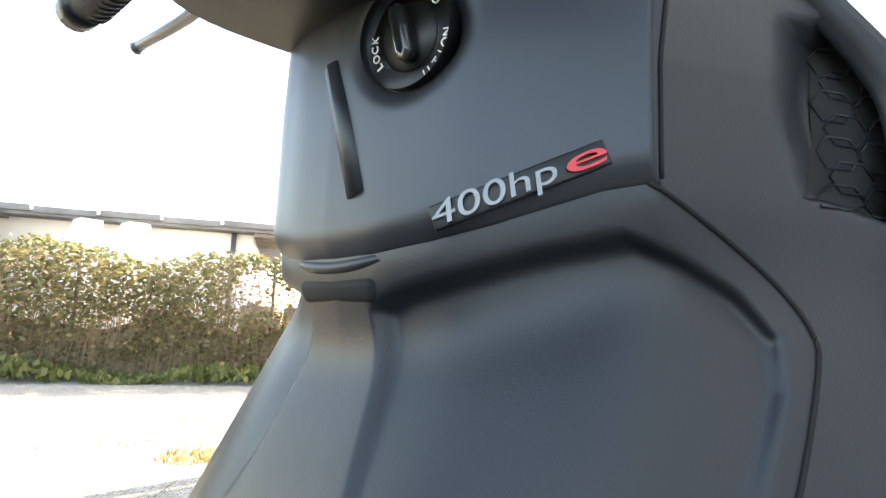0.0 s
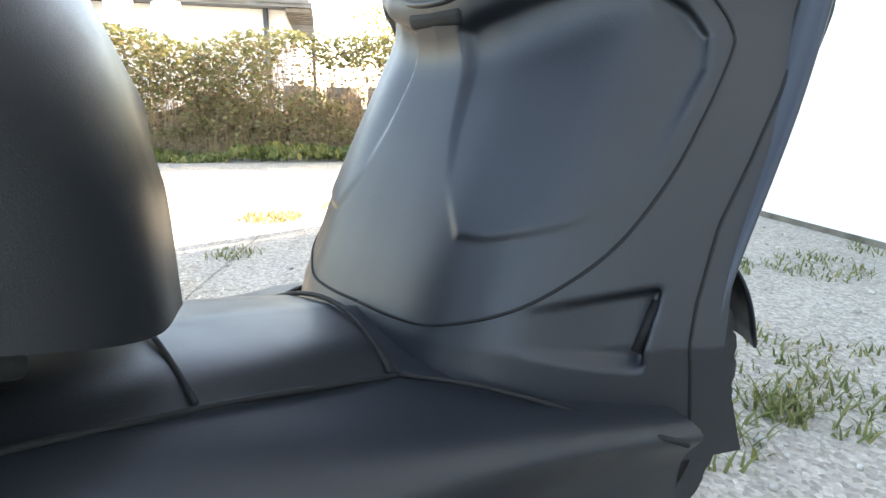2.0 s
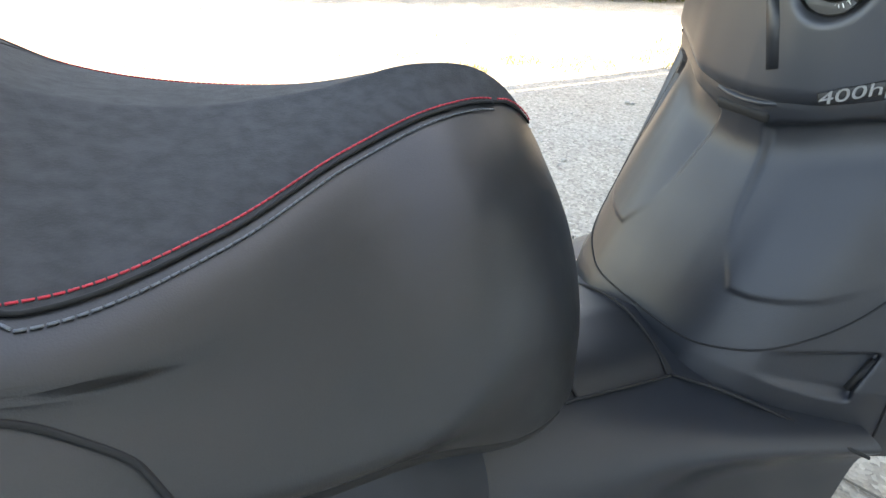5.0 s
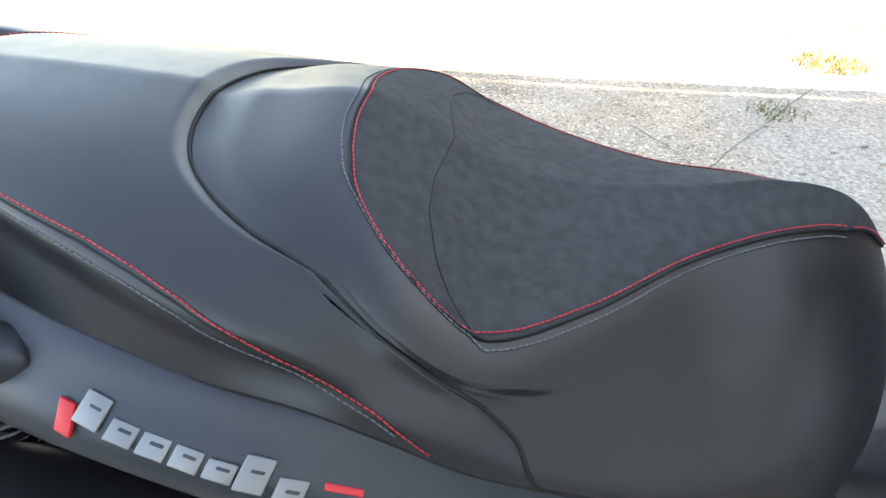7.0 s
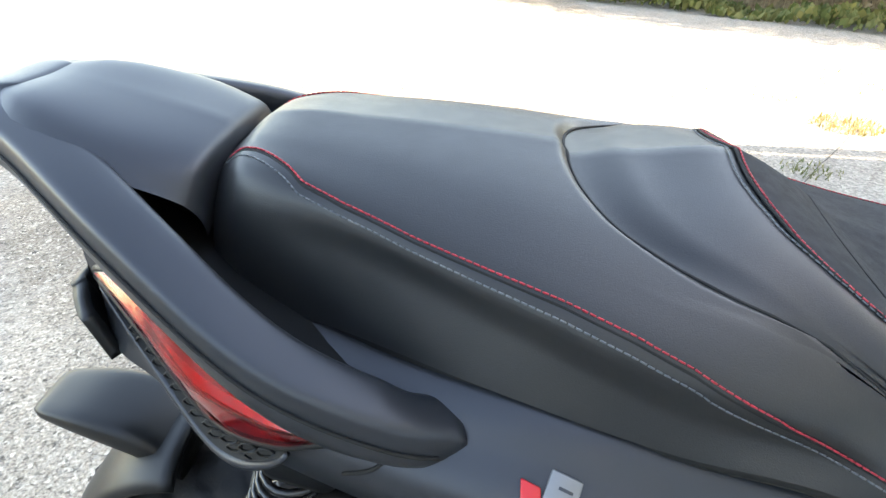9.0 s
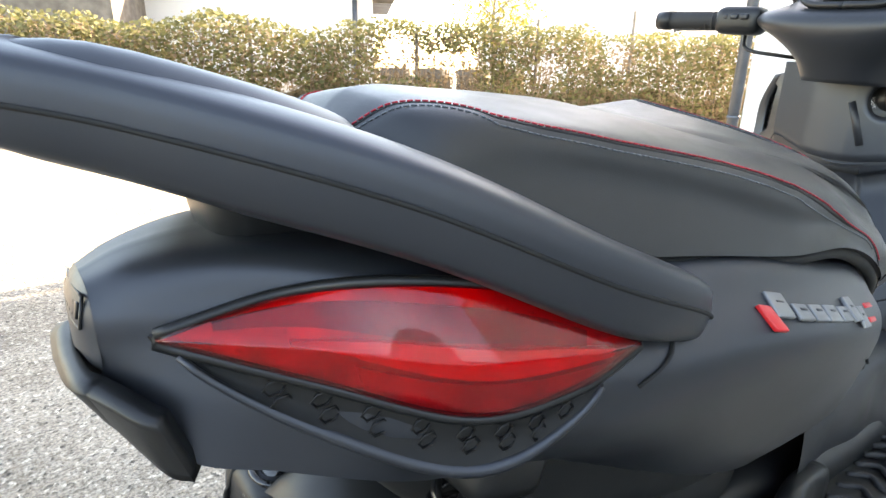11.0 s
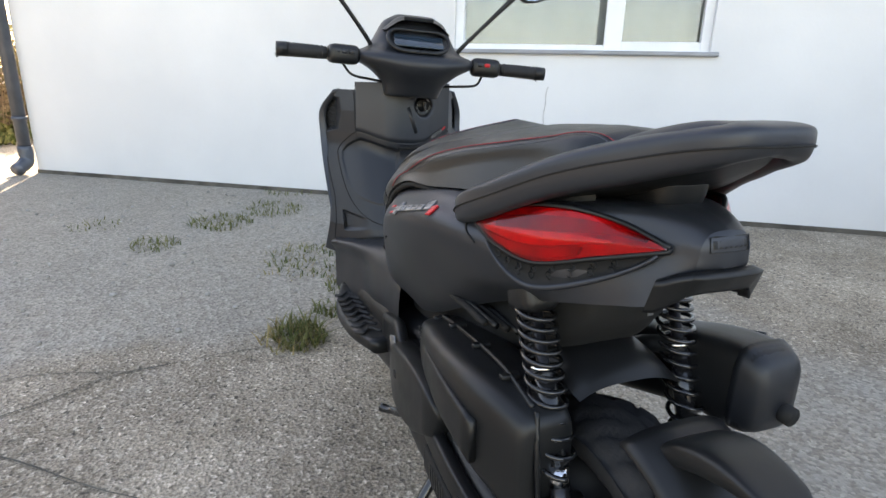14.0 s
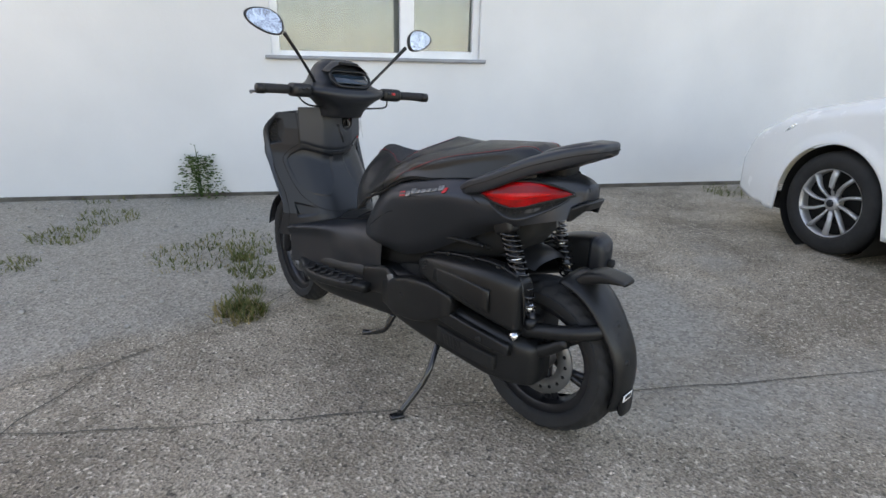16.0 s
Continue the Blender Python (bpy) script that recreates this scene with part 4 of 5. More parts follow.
part("cap_seam", tube([(1.106 - .012 * (y / .09) ** 2, y, .537 - .022 * (abs(y) / .09) ** 2) for y in np.linspace(-.092, .092, 15)], .002, 6), M_GAP_SHADE, tunnel)
for sg in (1, -1):
    part("cap_seam", tube([(.76, sg * .0895, .567), (.86, sg * .0915, .550), (.97, sg * .0938, .536), (1.05, sg * .0938, .521), (1.10, sg * .092, .510)], .0018, 6, 20), M_GAP_SHADE, tunnel)
    part("flank_line", tube([(1.10, sg * .092, .511), (1.15, sg * .14, .500), (1.235, sg * .236, .468)], .002, 6, 14), M_GAP_SHADE, tunnel)
    fb = part("footboard", boxloft([(.78, sg * .19 - .03, sg * .19 + .03, .31, .345), (.9, sg * .205 - .05, sg * .205 + .05, .305, .345), (1.08, sg * .212 - .042, sg * .212 + .042, .29, .33), (1.2, sg * .190 - .03, sg * .190 + .03, .30, .35)], .5, 16), M_BLACK, scooter, "black footboard with a wavy rubber mat")
    for k in range(8):
        x = .83 + .042 * k
        part("mat_rib", tube([(x, sg * .185, .348 - .045 * (x - .8)), (x + .02, sg * .21, .350 - .045 * (x - .8)), (x, sg * .230, .350 - .045 * (x - .8)), (x + .015, sg * .246, .345 - .045 * (x - .8))], .005, 6, 10), M_RUBBER, fb)
part("belly", boxloft([(.55, -.14, .14, .22, .42), (.8, -.17, .17, .2, .42), (1.1, -.19, .19, .19, .40), (1.3, -.17, .17, .22, .42)], .5), M_BLACK, scooter, "black belly fairing")

# --- leg shield, as a relief x(y, z) ---
def shield_w(z): return float(np.interp(z, [.42, .5, .566, .635, .675, .76, .83, .88, .92], [.243, .234, .226, .227, .230, .234, .232, .222, .192]))
def low_z(y): return float(np.interp(abs(y), [0, .03, .062, .084, .105, .126, .146, .165], [.771, .772, .777, .784, .792, .800, .804, .805]))


SHY, SHX = np.array([0, .035, .07, .095, .135, .175, .205, .235]), np.array([.0005, .001, .004, .012, .034, .080, .122, .165])
BY, BX = np.array([0, .03, .05, .07, .095, .125, .147, .165]), np.array([0, .002, .006, .012, .027, .046, .060, .074])   # plan of the ignition cover
KNEE = [(.026, .745), (.041, .665), (.055, .624), (.078, .592), (.100, .592), (.124, .598), (.146, .606), (.164, .620), (.177, .655), (.184, .715), (.181, .738), (.168, .757), (.150, .773), (.134, .781), (.100, .772), (.069, .761), (.040, .753)]
INSERT = [(.190, .806), (.229, .790), (.228, .84), (.216, .88), (.200, .900), (.184, .895), (.182, .85)]


def inside(poly, y, z):
    """Distance to the outline of a polygon, positive inside it."""
    d, odd = 9.0, False
    for (ay, az), (by, bz) in zip(poly, poly[1:] + poly[:1]):
        ey, ez = by - ay, bz - az; f = min(1, max(0, ((y - ay) * ey + (z - az) * ez) / (ey * ey + ez * ez))); d = min(d, math.hypot(y - ay - f * ey, z - az - f * ez))
        if (az > z) != (bz > z) and y < ay + (z - az) / (bz - az) * ey: odd = not odd
    return d if odd else -d


def shield_x(y, z):
    a = abs(y)
    x = 1.128 + .46 * (z - .522) + float(pchip(SHY, SHX, a))
    x -= .010 * max(0, (.522 - z) / .1) ** 2 * (1 - a / .3)
    x += .07 * max(0, (.522 - z) / .1) * (a / .24) ** 2
    # the top comes back level with the ignition cover
    lo = low_z(a); target = 1.209 + float(pchip(BY, BX, a)) if a < .147 else 1.269 + 1.5 * (a - .147)
    f = float(sstep(lo - .075, lo - .004, z)); x = x * (1 - f) + (target + .25 * max(0, z - .86)) * f
    # knee field: sunk under the upper rim, proud at its foot
    x += (-.004 + .018 * (z - .59) / .18) * float(sstep(-.002, .006, inside(KNEE, a, z)))
    # triangular intake, deeper towards its slot
    zt, zb = .553 + .25 * (a - .15), .522 - .28 * (a - .141)
    x += .018 * float(sstep(zb - .003, zb + .005, z) * (1 - sstep(zt - .005, zt + .003, z)) * sstep(.13, .180, a) * (1 - sstep(.190, .197, a)))
    # deep side insert
    x += .028 * float(sstep(-.002, .006, inside(INSERT, a, z)))
    return x


def shield_pt(y, z, lift=0.0): return np.array((shield_x(y, z) - lift, y, z))


G = [[shield_pt(s * shield_w(z), z) for s in np.linspace(-1, 1, 221)] for z in np.linspace(.427, .922, 210)]
shield = part("leg_shield", tidy(grid(G)), M_PANEL, scooter, "grained dark grey leg shield panel")
# panel gap round the knee panel
for sg in (1, -1):
    gap = [(0, .530), (.047, .530), (.084, .533), (.122, .545), (.147, .562), (.169, .592), (.183, .635), (.190, .68), (.1935, .725), (.191, .742), (.180, .762), (.165, .782), (.152, .797), (.145, .803)]
    part("panel_gap", tube([shield_pt(sg * y, z, .0004) for y, z in cr(gap, 110)], .0013, 6), M_GAP_SHADE, shield)
    edge = [(float(np.interp(z, [.467, .51, .552, .606, .65, .70, .80], [.219, .217, .213, .212, .217, .221, .222])), z) for z in np.linspace(.45, .79, 50)]
    part("edge_gap", tube([shield_pt(sg * y, z, .0002) for y, z in edge], .0014, 6), M_GAP_SHADE, shield)
    # triangular intake with its slot
    part("slot", tube([shield_pt(sg * .193, .553, -.001), shield_pt(sg * .187, .517, -.001)], .0045, 8, 0, None, True), M_GAP_SHADE, shield)
    part("side_gap", tube([shield_pt(sg * .149, z, .0004) for z in np.linspace(.805, .918, 16)], .0012, 6), M_GAP_SHADE, shield)
# latch of the glove box
part("latch", tidy(grid([[(1.209 + .006 * abs(y / .036) ** 3 + dx, y, .766 + .004 * abs(y / .036) ** 2 + dz) for dx, dz in ((.004, .004), (-.002, .002), (-.003, -.002), (.002, -.004), (.012, -.004))] for y in np.linspace(-.036, .036, 19)])), M_PANEL, shield, "glove box latch")
part("latch_pocket", rbox((.010, .062, .013), pose(1.2155, .0, .7545, 0, -25, 0), .004, 3), M_GAP_SHADE, shield)

# --- ignition panel: a barrel-shaped cover over the shield ---
def barrel(y, z, lift=0.0):
    x = 1.207 + float(pchip(BY, BX, abs(y))) + .03 * max(0, z - .87)
    e = z - low_z(y); x += .007 * max(0, 1 - e / .013) ** 2      # rounded lower edge
    x += .008 * (1 - float(sstep(.024, .034, math.hypot(y + .047, (z - .880) * .9))))
    return np.array((x - lift, y, z))


G = [[barrel(y, low_z(y) + (.945 - low_z(y)) * k / 60) for y in np.linspace(-.147, .147, 121)] for k in range(61)]
barrel_ob = part("ignition_panel", tidy(grid(G)), M_PAINT, scooter, "matt grey barrel-shaped ignition panel")
sm = barrel_ob.modifiers.new("s", "SOLIDIFY"); sm.thickness = .004
IM = Matrix.Translation(barrel(-.047, .880, .006)) @ pose(0, 0, 0, 0, -6, 10) @ Matrix(((0, 0, -1, 0), (-1, 0, 0, 0), (0, 1, 0, 0), (0, 0, 0, 1)))
LM = IM @ pose(0, 0, 0, 90, 0, 0)
sw = part("ignition_switch", lathe([(.0, .002), (.0175, .002), (.0183, -.001), (.0262, -.001), (.0272, -.003), (.0272, .008)], LM, 48), M_BLACK, barrel_ob, "black ignition switch")
part("knob", lathe([(.0, -.002), (.0165, -.002), (.0172, .003)], LM, 40), M_PANEL, sw)
part("grip", rbox((.010, .030, .013), IM @ pose(0, 0, .007, 0, 0, 12), .005, 3), M_SPRING, sw)
for word, ang in (("LOCK", 190), ("IGNITION", 308), ("ON", 50)):
    for k, ch in enumerate(word):
        side = -1 if word == 'LOCK' else 1; a = radians(ang + side * (k - (len(word) - 1) / 2) * 13)
        bm = text_mesh(ch, .0060, .0003)
        rot = a + side * math.pi / 2
        bmesh.ops.transform(bm, matrix=IM @ Matrix.Translation((.0222 * math.cos(a), .0222 * math.sin(a), .0016)) @ Matrix.Rotation(rot, 4, "Z"), verts=bm.verts)
        part("letter", bm, M_LETTER, sw, smooth=False)
# upright bag-hook slot
part("slot_rim", tube([barrel(y, z, .0006) for y, z in cr([(-.0145, .796), (-.018, .7935), (-.027, .7935), (-.0315, .798), (-.028, .81), (-.008, .872), (-.0065, .879), (.004, .8815), (.0135, .879), (.0145, .874), (-.006, .82), (-.0145, .796)], 70)], .0016, 6), M_GAP_SHADE, barrel_ob)
part("bag_hook", tube([barrel(-.0225, .801, .000), barrel(-.0095, .840, .0005), barrel(.0040, .876, .000)], .0075, 8), M_PANEL, barrel_ob, "folded bag hook")
# engine badge
bx = Vector((.042, -.060, .030)).normalized(); bz = Vector((-.80, -.58, .05)); bz = (bz - bx * bz.dot(bx)).normalized(); by = bz.cross(bx)
bc = Vector((1.233, -.101, .800)) + bz * .0032
BM = Matrix(((bx.x, by.x, bz.x, bc.x), (bx.y, by.y, bz.y, bc.y), (bx.z, by.z, bz.z, bc.z), (0, 0, 0, 1)))
for word, w, off, m, lab in (("400hp", .058, -.011, M_SILVER, "silver raised engine badge"), ("e", .018, .031, M_REDP, "red raised letter")):
    bm = text_mesh(word, .02, .0010); wid = max(v.co.x for v in bm.verts) - min(v.co.x for v in bm.verts)
    bmesh.ops.transform(bm, matrix=BM @ Matrix(((w / wid, .2, 0, off), (0, .78, 0, 0), (0, 0, 1, 0), (0, 0, 0, 1))), verts=bm.verts)
    part("badge_letters", bm, m, barrel_ob, lab, False)
part("badge_back", rbox((.082, .012, .003), BM @ pose(0, .0, -.0025), .001), M_BLACK, barrel_ob)

# --- outer front fairing, level by level ---
LEV = [(.40, 1.262, .165, 1.42), (.44, 1.268, .190, 1.45), (.50, 1.28, .215, 1.48), (.57, 1.30, .220, 1.52), (.69, 1.355, .229, 1.56), (.79, 1.385, .232, 1.54), (.86, 1.385, .230, 1.50), (.92, 1.345, .195, 1.43)]
rows = []
for z, xe, w, xn in cr(LEV, 40):
    pts = [(xe - .004, w - .016), (xe - .002, w - .004), (xe + .012, w), (xe + .6 * (xn - xe), w * (.45 + .17 * float(sstep(.5, .8, z)))), (xn - .01, w * .3), (xn, 0)]
    h = cr(pts, 20); rows.append([(x, y, z) for x, y in h] + [(x, -y, z) for x, y in h[::-1][1:]])
fair = part("front_fairing", tidy(grid(rows)), M_PAINT, scooter, "matt grey front fairing")
sm = fair.modifiers.new("s", "SOLIDIFY"); sm.thickness = .006
# black honeycomb inserts in the outer shield
for sg in (1, -1):
    ins = part("side_insert", tidy(grid([[shield_pt(sg * (.190 + (.226 - .190 - .25 * max(0, z - .85)) * s), z, .0012) for s in np.linspace(0, 1, 14)] for z in np.linspace(.803, .888, 22)])), M_GAP_SHADE, shield, "black honeycomb side insert")
    for r in range(7):
        for c in range(2):
            zc = .808 + .0125 * r; yc = .200 - .0005 * r + .0150 * c + .004 * (r % 2)
            if yc + .008 > .226: continue
            part("cell", tube([shield_pt(sg * (yc + .008 * math.cos(t)), zc + .0095 * math.sin(t), .0018) for t in np.linspace(0, 2 * math.pi, 7)], .0007, 5), M_PANEL, ins)

part("neck_cover", boxloft([(1.228, -.07, .07, .88, .935), (1.28, -.11, .11, .87, .938), (1.36, -.11, .11, .86, .928)], .5, 10), M_BLACK, scooter)

# --- handlebar, turned a little to the right ---
STEER = Matrix.Translation((1.132, .007, .942)) @ Matrix.Rotation(radians(-8.4), 4, Vector((-.42, 0, .907)))


def steer(bm): bmesh.ops.transform(bm, matrix=STEER, verts=bm.verts); return bm


rows = []
for z, x0, x1, w in cr([(-.035, -.02, .13, .075), (.0, -.045, .14, .088), (.03, -.07, .15, .12), (.055, -.075, .16, .165), (.075, -.06, .17, .17), (.095, -.02, .175, .13), (.13, .005, .17, .108), (.165, .025, .15, .088), (.185, .05, .12, .055)], 36):
    rows.append([((x0 + x1) / 2 + (x1 - x0) / 2 * math.copysign(abs(math.cos(a)) ** .7, math.cos(a)), w * math.copysign(abs(math.sin(a)) ** .75, math.sin(a)), z) for a in np.linspace(0, 2 * math.pi, 41)[:-1]])
bar = part("handlebar", steer(tidy(grid(rows, True, True))), M_PANEL, scooter, "dark grey handlebar cover with display")
disp = part("display", steer(rbox((.005, .135, .05), pose(-.022, 0, .112, 0, 52, 0), .002)), M_SCREEN, bar, "dark glossy instrument display")
part("display_bezel", steer(tube([(-.056, .0, .083), (-.05, .055, .086), (-.028, .082, .108), (-.002, .07, .138), (.004, 0, .141), (-.002, -.07, .138), (-.028, -.082, .108), (-.05, -.055, .086), (-.056, 0, .083)], .006, 8, 50)), M_BLACK, disp)
part("hood", steer(loft([[-.01, (0, .165), (.05, .162), (.09, .135)], [.03, (0, .182), (.05, .176), (.095, .14)], [.1, (0, .18), (.045, .172), (.085, .135)]], 10, 12)), M_PANEL, bar)
part("hood_slot", steer(tube([(-.003, -.04, .170), (-.003, .04, .170)], .005, 8)), M_GAP_SHADE, bar)
for sg in (1, -1):
    g = part("grip", steer(tube([(.0, sg * .245, .062), (-.012, sg * .30, .062), (-.02, sg * .365, .06)], [.0155, .0165, .0165, .0155], 16, 14)), M_RUBBER, bar, "black ribbed rubber grip")
    for k in range(8):
        part("ring", steer(tube([(-.002 - .0012 * k * 1.3, sg * (.255 + .012 * k), .062), (-.003 - .0012 * k * 1.3, sg * (.259 + .012 * k), .062)], .0175, 14)), M_RUBBER, g)
    part("bar_end", steer(tube([(-.020, sg * .345, .0605), (-.024, sg * .372, .06)], [.019, .018], 16)), M_BLACK, g)
    hs = part("switch_housing", steer(rbox((.062, .085, .05), pose(.0, sg * .20, .062, 0, 0, sg * 10), .016, 3)), M_BLACK, bar, "black switch cluster")
    for k in range(3):
        part("button", steer(rbox((.008, .016, .010), pose(-.031, sg * (.178 + .02 * k), .068), .003)), M_REDP if (sg < 0 and k == 1) else M_PANEL, hs, "red stop switch" if (sg < 0 and k == 1) else "")
    lv = part("lever", steer(tube([(.05, sg * .19, .055), (.055, sg * .26, .052), (.035, sg * .36, .048), (.03, sg * .375, .045)], [.007, .006, .005, .007], 10, 20)), M_SILVER, bar, "silver brake lever")
    part("cable", steer(tube([(.02, sg * .20, .04), (-.005, sg * .175, .012), (.01, sg * .12, .004), (.05, sg * .08, .0)], .0035, 8, 20)), M_BLACK, bar)
    st = part("mirror_arm", steer(tube([(.04, sg * .125, .085), (.035, sg * .13, .105), (.01, sg * .19, .175), (-.01, sg * .262, .255)], [.008, .006, .0055, .008], 10, 24)), M_BLACK, bar, "black mirror stalk")
    mm = pose(-.008, sg * .326, .288, 0, 14, sg * -8) @ Matrix.Scale(.9, 4)
    def oval(s, off): return [mm @ Vector((off, sg * s * (.072 * math.cos(a) + .010 * math.cos(2 * a)), s * (.046 * math.sin(a) + .016 * math.cos(a)))) for a in np.linspace(0, 2 * math.pi, 37)[:-1]]
    hous = part("mirror_housing", steer(tidy(grid([oval(.92, -.002), oval(1.0, -.006), oval(1.05, .0), oval(.95, .018), oval(.55, .034), oval(.05, .038)], True, True))), M_BLACK, st, "black mirror shell")
    part("mirror_glass", steer(tidy(grid([oval(.93, -.0035), oval(.02, -.0035)], True, True))), M_MIRROR, hous, "oval mirror glass", False)

# --- wheels ---
def wheel(name, cx, R, wd, rimr, m, label):
    C = pose(cx, 0, R)
    n = 180; prof = [(rimr, -wd * .36), (rimr + .012, -wd * .46), (rimr + .04, -wd * .5), (R - .035, -wd * .47), (R - .016, -wd * .37), (R - .005, -wd * .2), (R, 0), (R - .005, wd * .2), (R - .016, wd * .37), (R - .035, wd * .47), (rimr + .04, wd * .5), (rimr + .012, wd * .46), (rimr, wd * .36)]
    P = cr(prof, 53); rows = []
    for r, a in P:
        row = []
        for j in range(n):
            th = 2 * math.pi * j / n; q = r
            if r > R - .034:
                s = (j / n * 30 + 1.4 * abs(a) / wd * 2) % 1; cut = abs(s - .5) < .13 and abs(a) > wd * .07
                zig = abs(a - .012 * math.copysign(1, math.sin(th * 30))) < .004
                if cut or zig: q = r - .0055
            row.append(C @ Vector((q * math.cos(th), a, q * math.sin(th))))
        rows.append(row)
    w = part(name, tidy(grid(rows, True)), M_RUBBER, scooter, label)
    rim = part("rim", tidy(lathe([(rimr - .02, -wd * .30), (rimr + .006, -wd * .40), (rimr + .008, -wd * .36), (rimr - .012, -wd * .25), (rimr - .03, 0), (rimr - .012, wd * .25), (rimr + .008, wd * .36), (rimr + .006, wd * .40), (rimr - .02, wd * .30)], C, 64)), M_METALD, w, "dark cast rim")
    part("hub", tidy(lathe([(.0, -wd * .4), (.035, -wd * .4), (.045, -wd * .2), (.045, wd * .2), (.035, wd * .4), (.0, wd * .4)], C, 28)), M_ALU, w)
    for k in range(6):
        a = 2 * math.pi * k / 6 + .3
        for da in (-.12, .12):
            p = [C @ Vector((rr * math.cos(a + da * (rr / rimr)), sd, rr * math.sin(a + da * (rr / rimr)))) for rr, sd in ((.03, 0), (rimr * .55, .015), (rimr - .012, 0))]
            part("spoke", tube(p, [.016, .011, .012], 8, 8), M_METALD, w)
    dd = part("brake_disc", tidy(lathe([(.07, wd * .34), (.12, wd * .34), (.12, wd * .30), (.07, wd * .30), (.07, wd * .34)], C, 40)), M_SILVER, w, "steel brake disc")
    for k in range(18):
        a = 2 * math.pi * k / 18
        part("hole", tube([C @ Vector((.098 * math.cos(a), wd * .346, .098 * math.sin(a))), C @ Vector((.098 * math.cos(a), wd * .342, .098 * math.sin(a)))], .006, 8), M_GAP_SHADE, dd)
    return w


RX, RR, FX, FR = .115, .254, 1.535, .270
wheel("rear_wheel", RX, RR, .142, .178, None, "black rear tyre with chevron tread")
front = [wheel("front_wheel", FX, FR, .112, .20, None, "black front tyre on a dark cast rim")]
for sg in (1, -1):
    front.append(part("fork_leg", tube([(FX, sg * .085, FR), (FX - .05, sg * .085, FR + .14), (FX - .16, sg * .085, FR + .42)], [.022, .026, .022], 14, 12), M_METALD, scooter, "front fork leg"))
rows = []
for a in np.linspace(radians(15), radians(165), 26):
    rows.append([(FX + (FR + .022 - .03 * (abs(s) ** 2)) * math.cos(a), .075 * s, FR + (FR + .022 - .03 * abs(s) ** 2) * math.sin(a)) for s in np.linspace(-1, 1, 13)])
fm = part("front_mudguard", tidy(grid(rows)), M_PAINT, scooter, "matt grey front mudguard"); sm = fm.modifiers.new("s", "SOLIDIFY"); sm.thickness = .004
front += [fm, part("caliper", rbox((.06, .04, .09), pose(FX - .09, .075, FR + .06, 0, 20, 0), .012, 3), M_ALU, scooter, "front brake caliper")]
for o in front: o.matrix_local = Matrix.Translation((FX - .05, 0, 0)) @ Matrix.Rotation(radians(-8.4), 4, "Z") @ Matrix.Translation((.05 - FX, 0, 0))

# --- rear hugger mudguard on its arm ---
rows = []
for a in np.linspace(radians(104), radians(196), 34):
    rr = RR + .028 + .030 * float(sstep(radians(150), radians(108), a)) + .006 * math.sin(a * 3)
    w = .082 - .026 * (a - radians(104)) / radians(92)
    rows.append([(RX + (rr - .018 * abs(s) ** 3) * math.cos(a), w * s, RR + (rr - .018 * abs(s) ** 3) * math.sin(a)) for s in np.linspace(-1, 1, 13)])
hug = part("rear_mudguard", tidy(grid(rows)), M_BLACK, scooter, "black hugger mudguard behind the rear wheel"); sm = hug.modifiers.new("s", "SOLIDIFY"); sm.thickness = .008
part("visor", boxloft([(-.132, -.016, .040, .556, .566), (-.115, -.026, .044, .556, .572), (-.06, -.040, .046, .545, .577), (-.01, -.045, .048, .525, .565), (.03, -.045, .048, .49, .535)], .45, 16), M_BLACK, hug)
part("flap", boxloft([(-.167, -.03, .03, .165, .235), (-.162, -.034, .034, .16, .25), (-.154, -.034, .034, .165, .25)], .5, 6), M_BLACK, hug)
part("sticker", rbox((.002, .05, .022), pose(-.169, .012, .228, 0, -4, 0), .0006), M_LETTER, hug, "white sticker with dark bars")
for k in range(7): part("bar", rbox((.001, .003, .012), pose(-.1705, -.004 + .005 * k, .229), 0), M_BLACK, hug)
for z, y in ((.40, .02), (.40, -.02), (.33, .02), (.46, .022), (.46, -.022)):
    a = math.asin((z - RR) / (RR + .024)); part("boss", tube([(RX - (RR + .018) * math.cos(a), y, z), (RX - (RR + .032) * math.cos(a), y, z + .006)], .010, 10), M_BLACK, hug)
part("arm", tube([(.21, .125, .345), (.10, .118, .375), (-.01, .10, .398), (-.085, .055, .415), (-.10, .0, .425)], [.03, .024, .022, .022, .02], 12, 26), M_BLACK, hug)
part("arm", tube([(.20, .12, .31), (.08, .115, .315), (-.01, .10, .37)], [.03, .022, .018], 12, 16), M_BLACK, hug)
part("flap_inner", loft([[.128, (0, .560), (.034, .559), (.062, .553), (.084, .543)], [.150, (0, .578), (.036, .576), (.066, .567), (.088, .550)], [.20, (0, .592), (.036, .589), (.066, .579), (.088, .560)], [.32, (0, .598), (.036, .594), (.066, .583), (.088, .563)]], 14, 12), M_BLACK, scooter, "black inner mudguard flap")

